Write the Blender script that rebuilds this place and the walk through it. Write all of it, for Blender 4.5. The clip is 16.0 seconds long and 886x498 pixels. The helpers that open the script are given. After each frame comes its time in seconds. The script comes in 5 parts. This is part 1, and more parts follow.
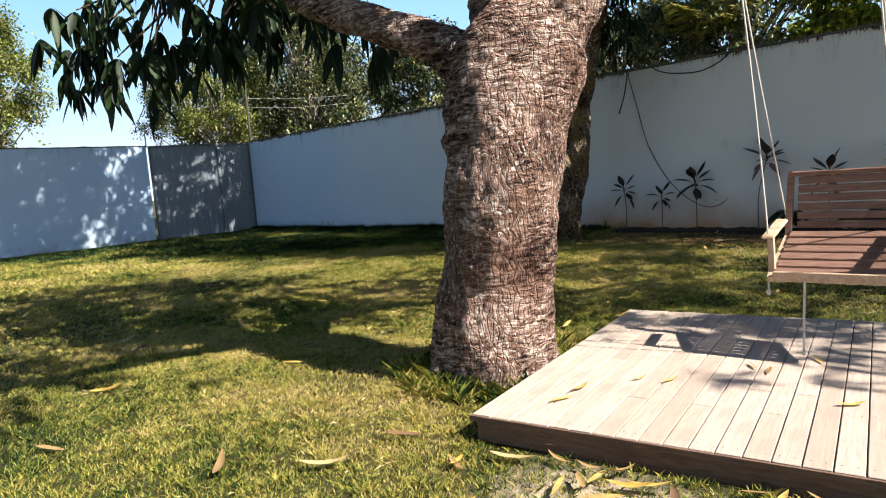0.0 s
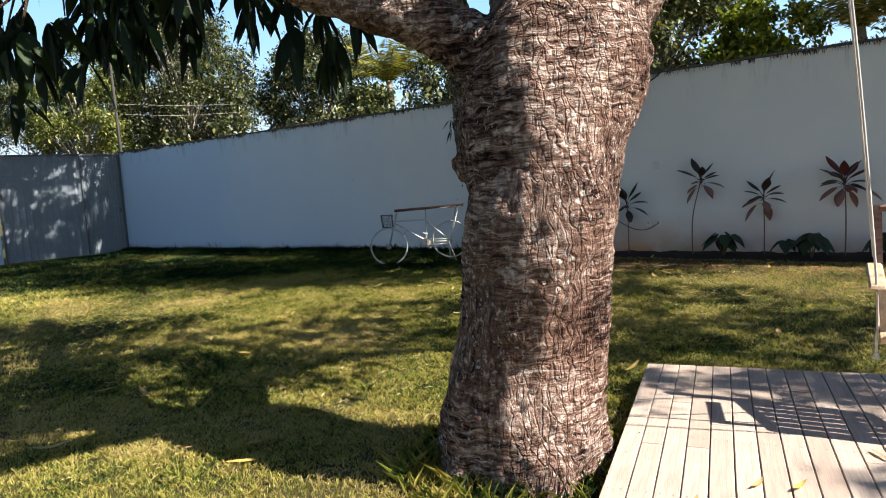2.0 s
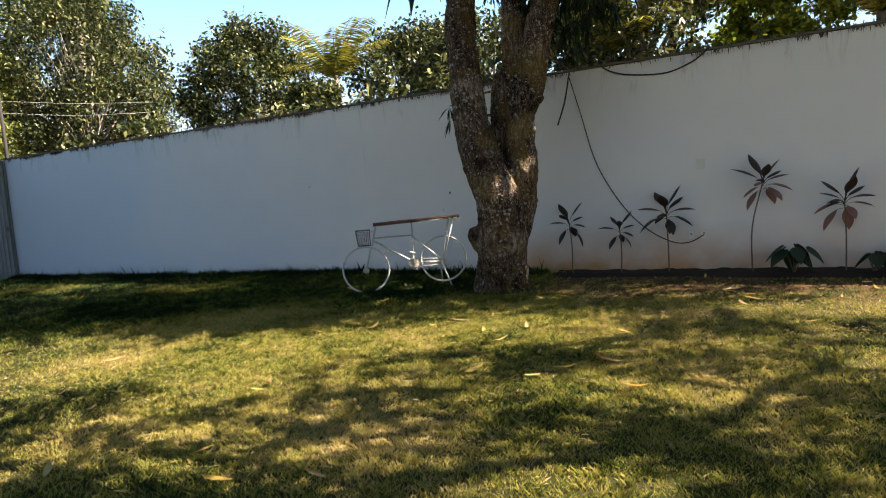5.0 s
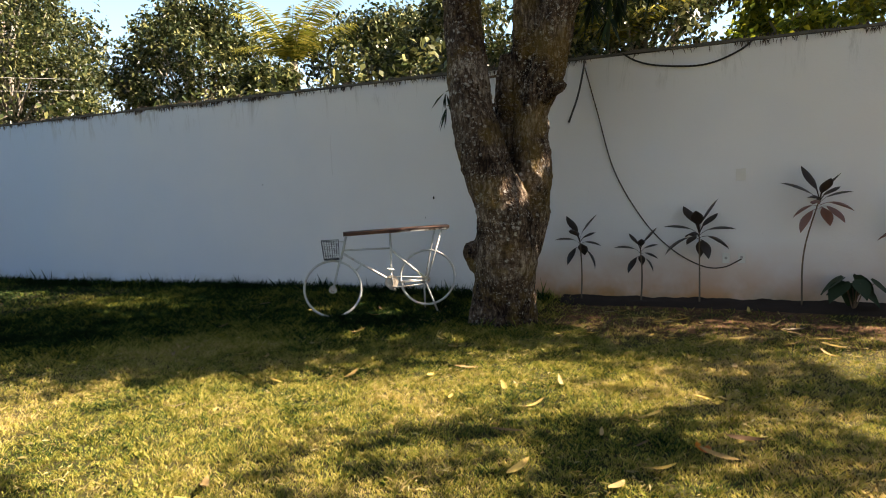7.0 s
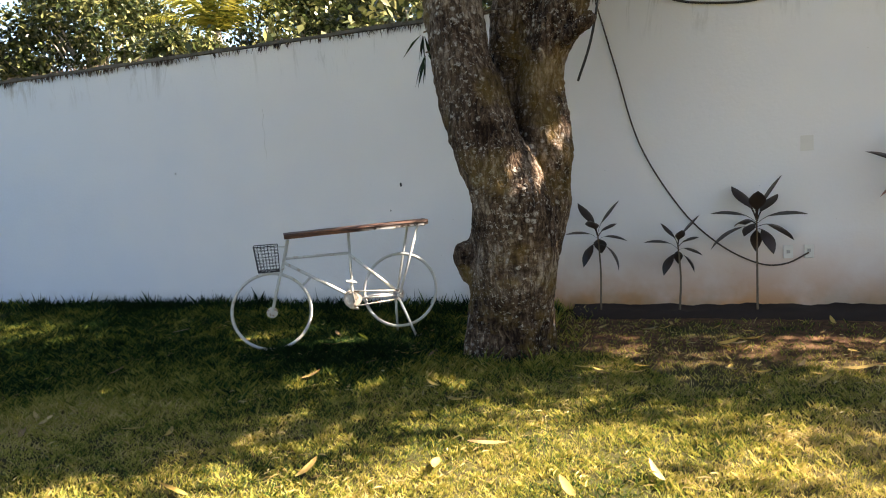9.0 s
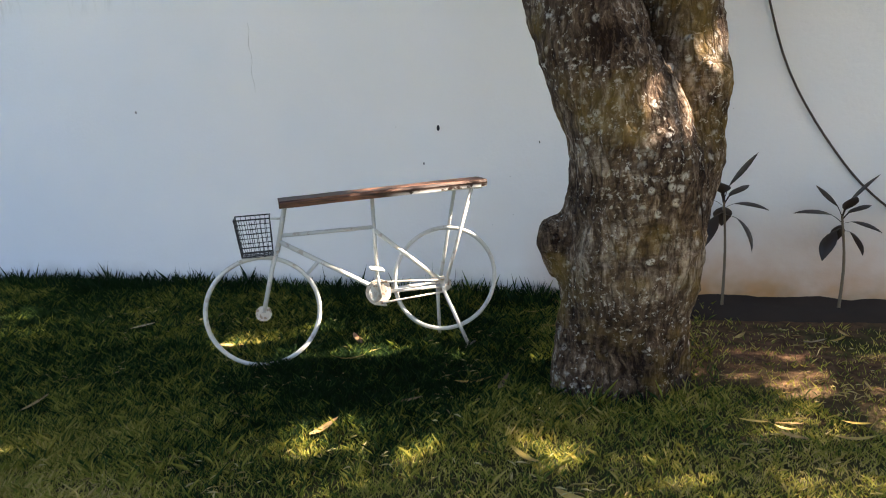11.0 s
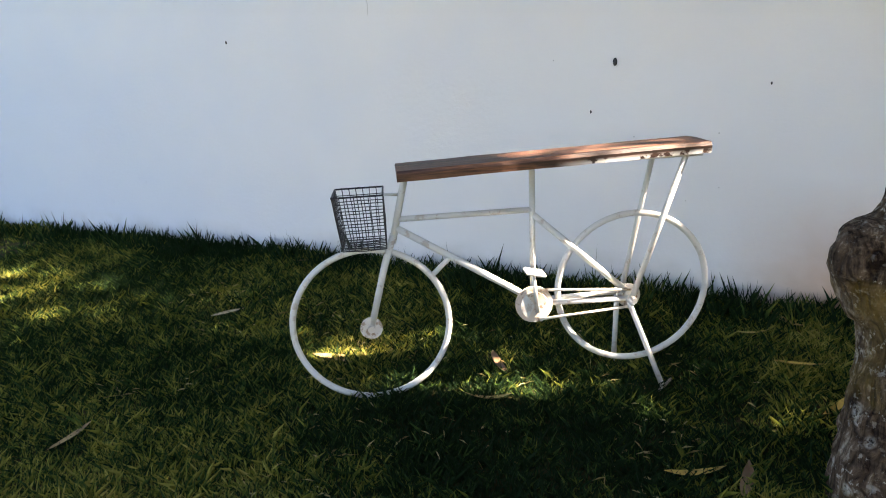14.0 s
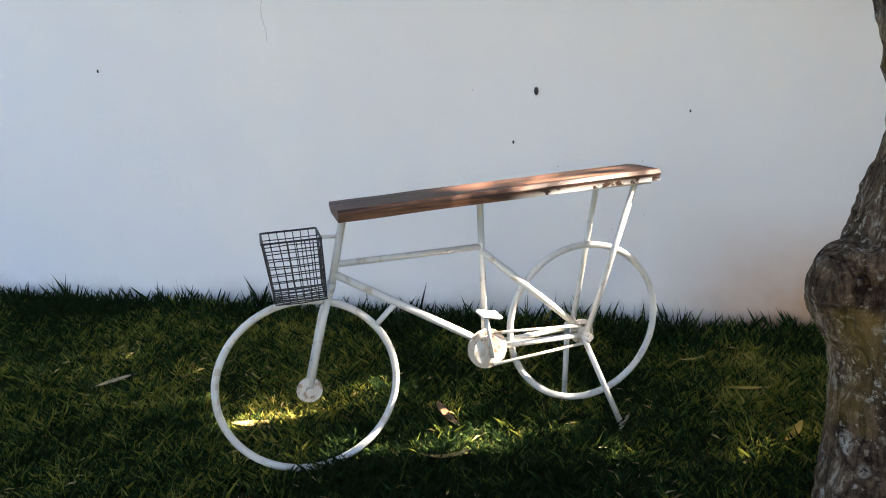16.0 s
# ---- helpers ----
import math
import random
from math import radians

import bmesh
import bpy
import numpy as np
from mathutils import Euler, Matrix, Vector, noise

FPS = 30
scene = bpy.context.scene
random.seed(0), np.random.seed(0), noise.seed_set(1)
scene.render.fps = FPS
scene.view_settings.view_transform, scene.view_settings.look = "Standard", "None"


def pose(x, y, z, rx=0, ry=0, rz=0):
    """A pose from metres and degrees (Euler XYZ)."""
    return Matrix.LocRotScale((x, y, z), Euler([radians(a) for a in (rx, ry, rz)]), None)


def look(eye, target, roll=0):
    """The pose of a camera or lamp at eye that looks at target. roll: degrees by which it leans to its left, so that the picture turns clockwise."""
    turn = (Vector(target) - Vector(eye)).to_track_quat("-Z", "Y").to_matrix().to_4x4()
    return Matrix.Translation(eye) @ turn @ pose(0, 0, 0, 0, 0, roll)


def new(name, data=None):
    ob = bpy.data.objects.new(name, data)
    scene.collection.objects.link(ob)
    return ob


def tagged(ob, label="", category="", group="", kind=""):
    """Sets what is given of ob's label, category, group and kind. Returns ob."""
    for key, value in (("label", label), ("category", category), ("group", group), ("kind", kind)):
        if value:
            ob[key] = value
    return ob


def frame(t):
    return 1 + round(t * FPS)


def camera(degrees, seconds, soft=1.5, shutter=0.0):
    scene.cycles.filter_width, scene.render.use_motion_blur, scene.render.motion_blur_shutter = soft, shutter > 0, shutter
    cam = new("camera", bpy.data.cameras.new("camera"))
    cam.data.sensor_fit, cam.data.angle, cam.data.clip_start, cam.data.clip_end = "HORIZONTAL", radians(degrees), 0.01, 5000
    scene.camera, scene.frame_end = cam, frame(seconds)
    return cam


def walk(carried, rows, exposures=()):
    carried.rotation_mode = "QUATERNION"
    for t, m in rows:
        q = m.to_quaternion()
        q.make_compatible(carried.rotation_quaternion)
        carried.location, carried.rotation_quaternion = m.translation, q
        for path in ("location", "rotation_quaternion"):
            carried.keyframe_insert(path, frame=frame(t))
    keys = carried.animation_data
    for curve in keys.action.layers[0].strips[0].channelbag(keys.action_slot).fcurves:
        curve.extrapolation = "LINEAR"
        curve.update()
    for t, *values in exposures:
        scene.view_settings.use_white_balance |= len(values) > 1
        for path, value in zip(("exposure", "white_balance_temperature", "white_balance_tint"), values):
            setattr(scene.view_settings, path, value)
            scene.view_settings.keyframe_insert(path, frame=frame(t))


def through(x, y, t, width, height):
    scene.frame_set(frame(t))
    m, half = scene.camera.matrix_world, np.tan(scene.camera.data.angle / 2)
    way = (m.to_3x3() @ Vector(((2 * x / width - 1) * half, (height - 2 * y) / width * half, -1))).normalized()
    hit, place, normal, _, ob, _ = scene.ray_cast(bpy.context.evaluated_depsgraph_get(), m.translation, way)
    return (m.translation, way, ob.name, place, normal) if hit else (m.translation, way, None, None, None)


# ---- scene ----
cam = camera(68.0, 16.0, soft=1.0)
PATH = [
    (0, (1.597, -1.607, 1.273), (0.167, -0.226, 1.057), -4.3),
    (0.5, (1.237, -1.616, 1.349), (0.087, -0.026, 0.964), -6.4),
    (1, (0.968, -1.544, 1.376), (-0.281, -0.001, 1.134), -7.4),
    (1.5, (0.647, -1.399, 1.385), (-0.548, 0.195, 1.214), -4.0),
    (2, (0.326, -1.259, 1.398), (-0.824, 0.366, 1.201), -3.7),
    (2.5, (-0.032, -1.055, 1.389), (-1.225, 0.543, 1.241), -3.2),
    (3, (-0.478, -0.929, 1.384), (-1.503, 0.777, 1.198), -5.0),
    (3.5, (-0.867, -0.742, 1.379), (-1.898, 0.971, 1.334), -8.3),
    (4, (-1.229, -0.483, 1.307), (-2.291, 1.207, 1.176), -4.8),
    (6.5, (-2.717, 1.05, 1.493), (-3.52, 2.874, 1.33), -5.4),
    (7, (-3.03, 1.37, 1.426), (-3.828, 3.195, 1.25), -2.2),
    (7.5, (-3.393, 1.748, 1.393), (-3.954, 3.654, 1.162), -4.9),
    (8, (-3.71, 2.196, 1.364), (-4.221, 4.109, 1.08), -2.1),
    (8.5, (-3.919, 2.62, 1.326), (-4.306, 4.547, 0.956), -1.3),
    (9, (-4.084, 3.035, 1.356), (-4.719, 4.92, 1.149), -3.6),
    (9.2, (-4.162, 3.232, 1.369), (-4.827, 5.097, 1.088), -2.9),
    (11.3, (-5.136, 4.714, 1.368), (-5.769, 6.574, 0.994), -3.4),
    (11.5, (-5.209, 4.809, 1.366), (-5.952, 6.636, 1.035), -4.2),
    (12, (-5.348, 5.139, 1.366), (-6.131, 6.911, 0.868), -2.3),
    (12.5, (-5.535, 5.34, 1.358), (-6.242, 7.162, 0.929), -3.6),
    (13, (-5.633, 5.484, 1.374), (-6.384, 7.283, 0.924), -5.5),
    (13.5, (-5.647, 5.561, 1.377), (-6.525, 7.296, 0.907), -4.7),
    (14, (-5.732, 5.66, 1.36), (-6.653, 7.354, 0.829), -3.3),
    (14.5, (-5.926, 5.758, 1.363), (-6.581, 7.592, 0.908), -7.5),
    (15, (-6.026, 5.801, 1.353), (-6.545, 7.66, 0.828), -4.4),
    (15.5, (-6.076, 5.794, 1.347), (-6.655, 7.636, 0.826), -4.1),
    (16, (-6.083, 5.788, 1.348), (-6.657, 7.649, 0.892), -3.4),
]
EXPOSURES = [(0.0, 1.36, 6450, 10), (2.5, 1.43, 6450, 11), (4.0, 1.74, 6950, 12), (6.3, 1.8, 7650, 15), (8.0, 2.36, 7800, 17), (9.2, 2.74, 7600, 17), (11.3, 3.2, 7700, 18), (12.5, 3.41, 7800, 19), (16.0, 3.46, 7850, 20)]
walk(cam, [(t, look(eye, target, roll)) for t, eye, target, roll in PATH], EXPOSURES)

# ---- world, sun ----
SUN_DIR = Vector((1.0, 0.28, 1.02)).normalized()
world = bpy.data.worlds.new("sky")
world.use_nodes = True
scene.world = world
wn = world.node_tree.nodes
wl = world.node_tree.links
sky = wn.new("ShaderNodeTexSky")
sky.sky_type = "NISHITA"
sky.sun_disc = False
sky.sun_elevation = math.asin(SUN_DIR.z)
sky.sun_rotation = math.atan2(SUN_DIR.x, SUN_DIR.y)
sky.air_density, sky.dust_density, sky.ozone_density = 1.0, 0.3, 2.4
wn["Background"].inputs[1].default_value = 0.048
wl.new(sky.outputs[0], wn["Background"].inputs[0])
sun_data = bpy.data.lights.new("sun", "SUN")
sun_data.energy, sun_data.angle, sun_data.color = 5.0, radians(0.5), (1.0, 0.945, 0.86)
sun = new("sun", sun_data)
sun.matrix_world = look(SUN_DIR * 40, (0, 0, 0))
# Sun patches, as x, y, radius on the ground, for which crowns are opened.
SUN_GAPS = ((-6.97, 8.0, 0.29), (-7.22, 7.9, 0.2), (-6.4, 7.4, 0.25), (-1.68, 1.08, 0.3), (-2.3, 1.0, 0.3), (-1.25, 1.12, 0.25), (-7.58, 7.86, 0.18), (-8.58, 8.07, 0.14), (-9.08, 8.49, 0.13), (-6.61, 6.96, 0.19), (-6.19, 6.92, 0.21), (-5.65, 7.08, 0.2))


def thinned(pts):
    """Leaf sprays without those cut out of the crown to place sun patches at SUN_GAPS."""
    k = pts[:, 2:3] / SUN_DIR.z
    foot = pts[:, :2] - k * np.array((SUN_DIR.x, SUN_DIR.y))
    keep = np.ones(len(pts), bool)
    for x, y, r in SUN_GAPS:
        keep &= np.hypot(foot[:, 0] - x, foot[:, 1] - y) > r
    return pts[keep]


# ---- materials ----


class Mat:
    """A node material with a principled shader and shorthand for noise, ramps and mixes."""

    def __init__(self, name, rough=0.8, metal=0.0, coords="Object", gloss=0.4):
        self.m = bpy.data.materials.new(name)
        self.m.use_nodes = True
        self.n, self.l = self.m.node_tree.nodes, self.m.node_tree.links
        self.b = self.n["Principled BSDF"]
        self.b.inputs["Roughness"].default_value = rough
        self.b.inputs["Metallic"].default_value = metal
        self.b.inputs["Specular IOR Level"].default_value = gloss
        self.co = self.n.new("ShaderNodeTexCoord").outputs[coords]

    def scaled(self, s):
        v = self.n.new("ShaderNodeMapping")
        v.inputs["Scale"].default_value = s
        self.l.new(self.co, v.inputs[0])
        return v.outputs[0]

    def noise(self, scale, detail=4, rough=0.6, stretch=None, dist=0.0):
        t = self.n.new("ShaderNodeTexNoise")
        t.inputs["Scale"].default_value, t.inputs["Detail"].default_value = scale, detail
        t.inputs["Roughness"].default_value, t.inputs["Distortion"].default_value = rough, dist
        self.l.new(self.scaled(stretch) if stretch else self.co, t.inputs["Vector"])
        return t.outputs["Fac"]

    def voronoi(self, scale, feature="F1", stretch=None):
        t = self.n.new("ShaderNodeTexVoronoi")
        t.feature = feature
        t.inputs["Scale"].default_value = scale
        self.l.new(self.scaled(stretch) if stretch else self.co, t.inputs["Vector"])
        return t.outputs["Distance"]

    def wave(self, scale, dist=2.0, axis="X", stretch=None):
        t = self.n.new("ShaderNodeTexWave")
        t.bands_direction = axis
        t.inputs["Scale"].default_value, t.inputs["Distortion"].default_value = scale, dist
        t.inputs["Detail"].default_value = 3
        self.l.new(self.scaled(stretch) if stretch else self.co, t.inputs["Vector"])
        return t.outputs["Fac"]

    def ramp(self, fac, *stops):
        r = self.n.new("ShaderNodeValToRGB")
        e = r.color_ramp.elements
        while len(e) < len(stops):
            e.new(0.5)
        for el, (p, c) in zip(e, stops):
            el.position = p
            el.color = (*c, 1) if isinstance(c, tuple) else (c, c, c, 1)
        self.l.new(fac, r.inputs[0])
        return r.outputs[0]

    def mix(self, fac, a, b, mode="MIX"):
        x = self.n.new("ShaderNodeMix")
        x.data_type, x.blend_type = "RGBA", mode
        for sock, v in ((x.inputs[0], fac), (x.inputs[6], a), (x.inputs[7], b)):
            if isinstance(v, tuple):
                sock.default_value = (*v, 1)
            elif isinstance(v, (int, float)):
                sock.default_value = v
            else:
                self.l.new(v, sock)
        return x.outputs[2]

    def math(self, op, a, b=0.0, c=None):
        x = self.n.new("ShaderNodeMath")
        x.operation = op
        for sock, v in zip(x.inputs, (a, b, c)):
            if v is None:
                continue
            if isinstance(v, (int, float)):
                sock.default_value = v
            else:
                self.l.new(v, sock)
        return x.outputs[0]

    def xyz(self):
        s = self.n.new("ShaderNodeSeparateXYZ")
        self.l.new(self.co, s.inputs[0])
        return s.outputs

    def span(self, v, lo, hi):
        r = self.n.new("ShaderNodeMapRange")
        r.inputs[1].default_value, r.inputs[2].default_value = lo, hi
        r.clamp = True
        self.l.new(v, r.inputs[0])
        return r.outputs[0]

    def rand(self):
        return self.n.new("ShaderNodeObjectInfo").outputs["Random"]

    def island(self):
        return self.n.new("ShaderNodeNewGeometry").outputs["Random Per Island"]

    def color(self, c):
        if isinstance(c, tuple):
            self.b.inputs["Base Color"].default_value = (*c, 1)
        else:
            self.l.new(c, self.b.inputs["Base Color"])
        return self

    def rough(self, v):
        self.l.new(v, self.b.inputs["Roughness"])
        return self

    def bump(self, h, strength=0.5, dist=0.02):
        b = self.n.new("ShaderNodeBump")
        b.inputs["Strength"].default_value, b.inputs["Distance"].default_value = strength, dist
        self.l.new(h, b.inputs["Height"])
        self.l.new(b.outputs[0], self.b.inputs["Normal"])
        return self

    def leafy(self, c, amount=0.35):
        """Thin leaf: part of the light passes through."""
        tr = self.n.new("ShaderNodeBsdfTranslucent")
        if isinstance(c, tuple):
            tr.inputs[0].default_value = (*c, 1)
        else:
            self.l.new(c, tr.inputs[0])
        mx = self.n.new("ShaderNodeMixShader")
        mx.inputs[0].default_value = amount
        self.l.new(self.b.outputs[0], mx.inputs[1])
        self.l.new(tr.outputs[0], mx.inputs[2])
        self.l.new(mx.outputs[0], self.n["Material Output"].inputs[0])
        return self


def m_wall():
    k = Mat("painted_plaster", 0.85)
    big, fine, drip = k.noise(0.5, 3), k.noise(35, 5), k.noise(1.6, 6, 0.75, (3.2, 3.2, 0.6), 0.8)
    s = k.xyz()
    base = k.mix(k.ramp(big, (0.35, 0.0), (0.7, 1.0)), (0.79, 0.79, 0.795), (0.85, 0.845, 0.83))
    # Blue cast of the skylight put into the paint towards the west end.
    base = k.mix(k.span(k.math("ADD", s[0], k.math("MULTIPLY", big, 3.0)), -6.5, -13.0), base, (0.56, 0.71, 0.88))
    top = k.math("MULTIPLY", k.span(s[2], 2.45, 2.95), k.ramp(drip, (0.53, 0.0), (0.7, 1.0)))
    base = k.mix(k.math("MULTIPLY", top, 0.75), base, (0.17, 0.16, 0.13))
    low = k.math("MULTIPLY", k.span(s[2], 0.75, 0.12), k.ramp(k.noise(1.3, 4), (0.3, 0.45), (0.55, 1.0)))
    redzone = k.math("MULTIPLY", k.span(s[0], -6.05, -5.45), k.span(s[0], 2.0, -3.5))
    base = k.mix(k.math("MULTIPLY", k.math("MULTIPLY", low, redzone), 0.95), base, (0.56, 0.26, 0.085))
    green = k.math("MULTIPLY", k.span(s[2], 0.3, 0.05), k.ramp(k.noise(3, 4), (0.4, 0.0), (0.65, 1.0)))
    base = k.mix(k.math("MULTIPLY", green, 0.5), base, (0.2, 0.2, 0.12))
    speck = k.ramp(k.voronoi(9), (0.02, 1.0), (0.045, 0.0))
    base = k.mix(k.math("MULTIPLY", speck, k.ramp(k.noise(1.7, 2), (0.55, 0.0), (0.6, 0.6))), base, (0.3, 0.3, 0.28))
    return k.color(base).bump(k.math("ADD", fine, k.math("MULTIPLY", k.noise(4, 3), 2.0)), 0.25, 0.01).m


def m_bark(name, dark, mid, pale, lichen, moss=0.0, scale=1.0, spots=0.9, banding=1.0, cracks=0.5):
    """Fissured bark: upright furrows crossed by wrinkles, with lichen blots in groups."""
    k = Mat(name, 0.92, gloss=0.1)
    warp = k.n.new("ShaderNodeTexNoise")
    warp.inputs["Scale"].default_value, warp.inputs["Detail"].default_value = 7.0, 3
    k.l.new(k.co, warp.inputs["Vector"])
    add = k.n.new("ShaderNodeVectorMath")
    add.operation = "MULTIPLY_ADD"
    add.inputs[1].default_value = (0.07, 0.07, 0.07)
    k.l.new(warp.outputs["Color"], add.inputs[0])
    k.l.new(k.co, add.inputs[2])
    plain = k.co
    k.co = add.outputs[0]
    furrow = k.voronoi(30 * scale, "DISTANCE_TO_EDGE", (1.0, 1.0, 0.24))
    wrinkle = k.noise(10 * scale, 5, 0.65, (1.0, 1.0, 6.0), 0.7)
    ridge = k.noise(26 * scale, 6, 0.75, (1.5, 1.5, 0.4), 0.5)
    flake = k.voronoi(21 * scale)
    k.co = plain
    banded = k.ramp(k.noise(1.4, 2, 0.5, (1, 1, 0.8)), (0.36, 0.0), (0.52, banding))
    deep = k.ramp(furrow, (0.0, 0.0), (0.14, 1.0))
    mx = k.n.new("ShaderNodeMix")
    for sock, v in zip((mx.inputs[0], mx.inputs[2], mx.inputs[3]), (banded, ridge, wrinkle)):
        k.l.new(v, sock)
    tone = k.math("ADD", k.math("MULTIPLY", mx.outputs[0], 0.6), k.math("MULTIPLY", k.noise(2.1, 5, 0.65), 0.36))
    c = k.ramp(tone, (0.405, dark), (0.495, mid), (0.595, pale))
    c = k.mix(k.ramp(k.noise(1.1, 3, 0.5), (0.5, 0.0), (0.68, 0.55)), c, tuple(0.6 * v for v in mid))
    c = k.mix(k.math("MULTIPLY", k.math("SUBTRACT", 1.0, deep), cracks), c, dark)
    group = k.ramp(k.noise(2.3, 5, 0.7), (0.47, 0.0), (0.56, 1.0))
    blots = k.math("MULTIPLY", k.ramp(flake, (0.2, 1.0), (0.34, 0.0)), group)
    broken = k.ramp(k.noise(48, 5, 0.7), (0.42, 0.0), (0.52, 1.0))
    c = k.mix(k.math("MULTIPLY", k.math("MULTIPLY", blots, broken), spots), c, lichen)
    fleck = k.math("MULTIPLY", k.ramp(k.noise(40, 5, 0.7), (0.57, 0.0), (0.62, 1.0)), k.ramp(k.noise(3.3, 3), (0.4, 0.0), (0.54, 0.9)))
    c = k.mix(k.math("MULTIPLY", fleck, spots), c, lichen)
    if moss:
        c = k.mix(k.math("MULTIPLY", k.ramp(k.noise(2.7, 5), (0.52, 0.0), (0.64, 1.0)), moss), c, (0.24, 0.155, 0.035))
    h = k.math("ADD", k.math("MULTIPLY", mx.outputs[0], 1.0), k.math("MULTIPLY", deep, 0.35))
    h = k.math("ADD", h, k.math("MULTIPLY", k.noise(70, 3), 0.2))
    return k.color(c).bump(h, 1.0, 0.042).m


def m_leaf(name, a, b, c, through=0.3, rough=0.45, gloss=0.4):
    k = Mat(name, rough, gloss=gloss)
    col = k.ramp(k.island(), (0.0, a), (0.55, b), (1.0, c))
    k.color(col)
    return k.leafy(col, through).m


def m_grass(name, green=0.0):
    k = Mat(name, 0.68, gloss=0.12)
    dry = k.math("ADD", k.ramp(k.noise(0.55, 5, 0.65), (0.36, 0.0), (0.66, 0.72)), k.math("MULTIPLY", k.math("SUBTRACT", k.island(), 0.12), 0.62))
    dry = k.math("ADD", dry, k.math("MULTIPLY", k.math("SUBTRACT", k.noise(6.5, 4, 0.7), 0.52), 1.0))
    s = k.xyz()
    # Longer greener grass by the wall, with the shade there darkened into its colour.
    lush_shade = k.math("MULTIPLY", k.span(k.math("SUBTRACT", s[1], k.math("MULTIPLY", s[0], 0.55)), 9.6, 11.2), k.span(s[0], -4.9, -5.8))
    dry = k.math("SUBTRACT", dry, k.math("ADD", k.math("MULTIPLY", lush_shade, 0.42), green))
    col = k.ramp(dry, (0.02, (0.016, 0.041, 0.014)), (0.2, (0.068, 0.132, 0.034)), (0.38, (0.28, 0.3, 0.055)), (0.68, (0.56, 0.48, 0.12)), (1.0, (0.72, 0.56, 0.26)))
    k.color(col)
    return k.leafy(col, 0.3).m


def m_ground():
    k = Mat("turf_soil", 0.95, gloss=0.1)
    s = k.xyz()
    patch = k.noise(0.55, 5, 0.65)
    c = k.ramp(patch, (0.36, (0.03, 0.036, 0.01)), (0.52, (0.065, 0.062, 0.02)), (0.7, (0.16, 0.12, 0.05)))
    c = k.mix(k.ramp(k.noise(30, 4), (0.4, 0.0), (0.7, 0.6)), c, (0.06, 0.04, 0.022))
    pale = k.math("MULTIPLY", k.math("MULTIPLY", k.span(s[1], 0.75, 0.5), k.span(s[1], 0.0, 0.25)), k.math("MULTIPLY", k.span(s[0], -0.3, 0.0), k.span(s[0], 0.8, 0.5)))
    c = k.mix(k.math("MULTIPLY", pale, k.ramp(k.noise(9, 4), (0.35, 0.2), (0.6, 1.0))), c, (0.46, 0.37, 0.26))
    near = k.math("MULTIPLY", k.span(s[1], 7.2, 8.4), k.span(s[0], -5.6, -4.6))
    dirt = k.math("MULTIPLY", near, k.ramp(k.noise(1.8, 5), (0.38, 0.0), (0.5, 1.0)))
    c = k.mix(dirt, c, k.ramp(k.noise(18, 5), (0.3, (0.06, 0.03, 0.018)), (0.7, (0.22, 0.12, 0.065))))
    return k.color(c).bump(k.noise(40, 5), 0.8, 0.03).m


def m_deck():
    k = Mat("weathered_deck_wood", 0.8)
    grain = k.noise(14, 6, 0.65, (6, 0.35, 6))
    tone = k.ramp(k.rand(), (0.0, (0.4, 0.315, 0.245)), (0.5, (0.465, 0.375, 0.3)), (1.0, (0.53, 0.435, 0.355)))
    c = k.mix(k.ramp(grain, (0.35, 0.7), (0.65, 0.0)), tone, (0.33, 0.245, 0.2))
    c = k.mix(k.ramp(k.noise(3.2, 5), (0.5, 0.0), (0.72, 0.6)), c, (0.33, 0.24, 0.19))
    return k.color(c).bump(grain, 0.35, 0.006).m


def m_wood(name, a, b, stretch, rough=0.55, char=0.0, seams=12):
    k = Mat(name, rough)
    g = k.noise(seams, 6, 0.7, stretch, 0.8)
    c = k.ramp(g, (0.3, a), (0.7, b))
    c = k.mix(k.ramp(k.noise(2.3, 3), (0.5, 0.0), (0.75, 0.5)), c, a)
    if char:
        c = k.mix(k.math("MULTIPLY", k.ramp(k.noise(5, 4, 0.6, stretch), (0.47, 0.0), (0.6, 1.0)), char), c, (0.03, 0.018, 0.012))
    return k.color(c).bump(g, 0.4, 0.006).m


def m_plank():
    """Pine plank, torched: orange streaks between charred ones, white paint smeared along the lower edge."""
    k = Mat("charred_plank", 0.55)
    g = k.noise(3.2, 6, 0.65, (0.55, 9, 9), 1.1)
    c = k.ramp(g, (0.38, (0.018, 0.009, 0.007)), (0.49, (0.06, 0.026, 0.016)), (0.6, (0.19, 0.08, 0.042)), (0.72, (0.36, 0.17, 0.085)))
    burnt = k.ramp(k.noise(2.6, 4, 0.6, (1, 2, 2)), (0.42, 0.0), (0.62, 0.85))
    c = k.mix(burnt, c, k.ramp(g, (0.4, (0.018, 0.01, 0.007)), (0.62, (0.12, 0.055, 0.03))))
    fine = k.noise(20, 4, 0.7, (0.5, 8, 8))
    c = k.mix(k.ramp(fine, (0.54, 0.0), (0.68, 0.7)), c, (0.03, 0.016, 0.01))
    s = k.xyz()
    level = k.math("SUBTRACT", s[2], k.math("MULTIPLY", s[0], 0.027))
    smear = k.math("MULTIPLY", k.span(level, 0.97, 0.955), k.math("MULTIPLY", k.span(s[0], 0.75, 1.0), k.ramp(k.noise(24, 4), (0.42, 0.0), (0.5, 1.0))))
    c = k.mix(smear, c, (0.72, 0.71, 0.68))
    return k.color(c).bump(g, 0.5, 0.006).m


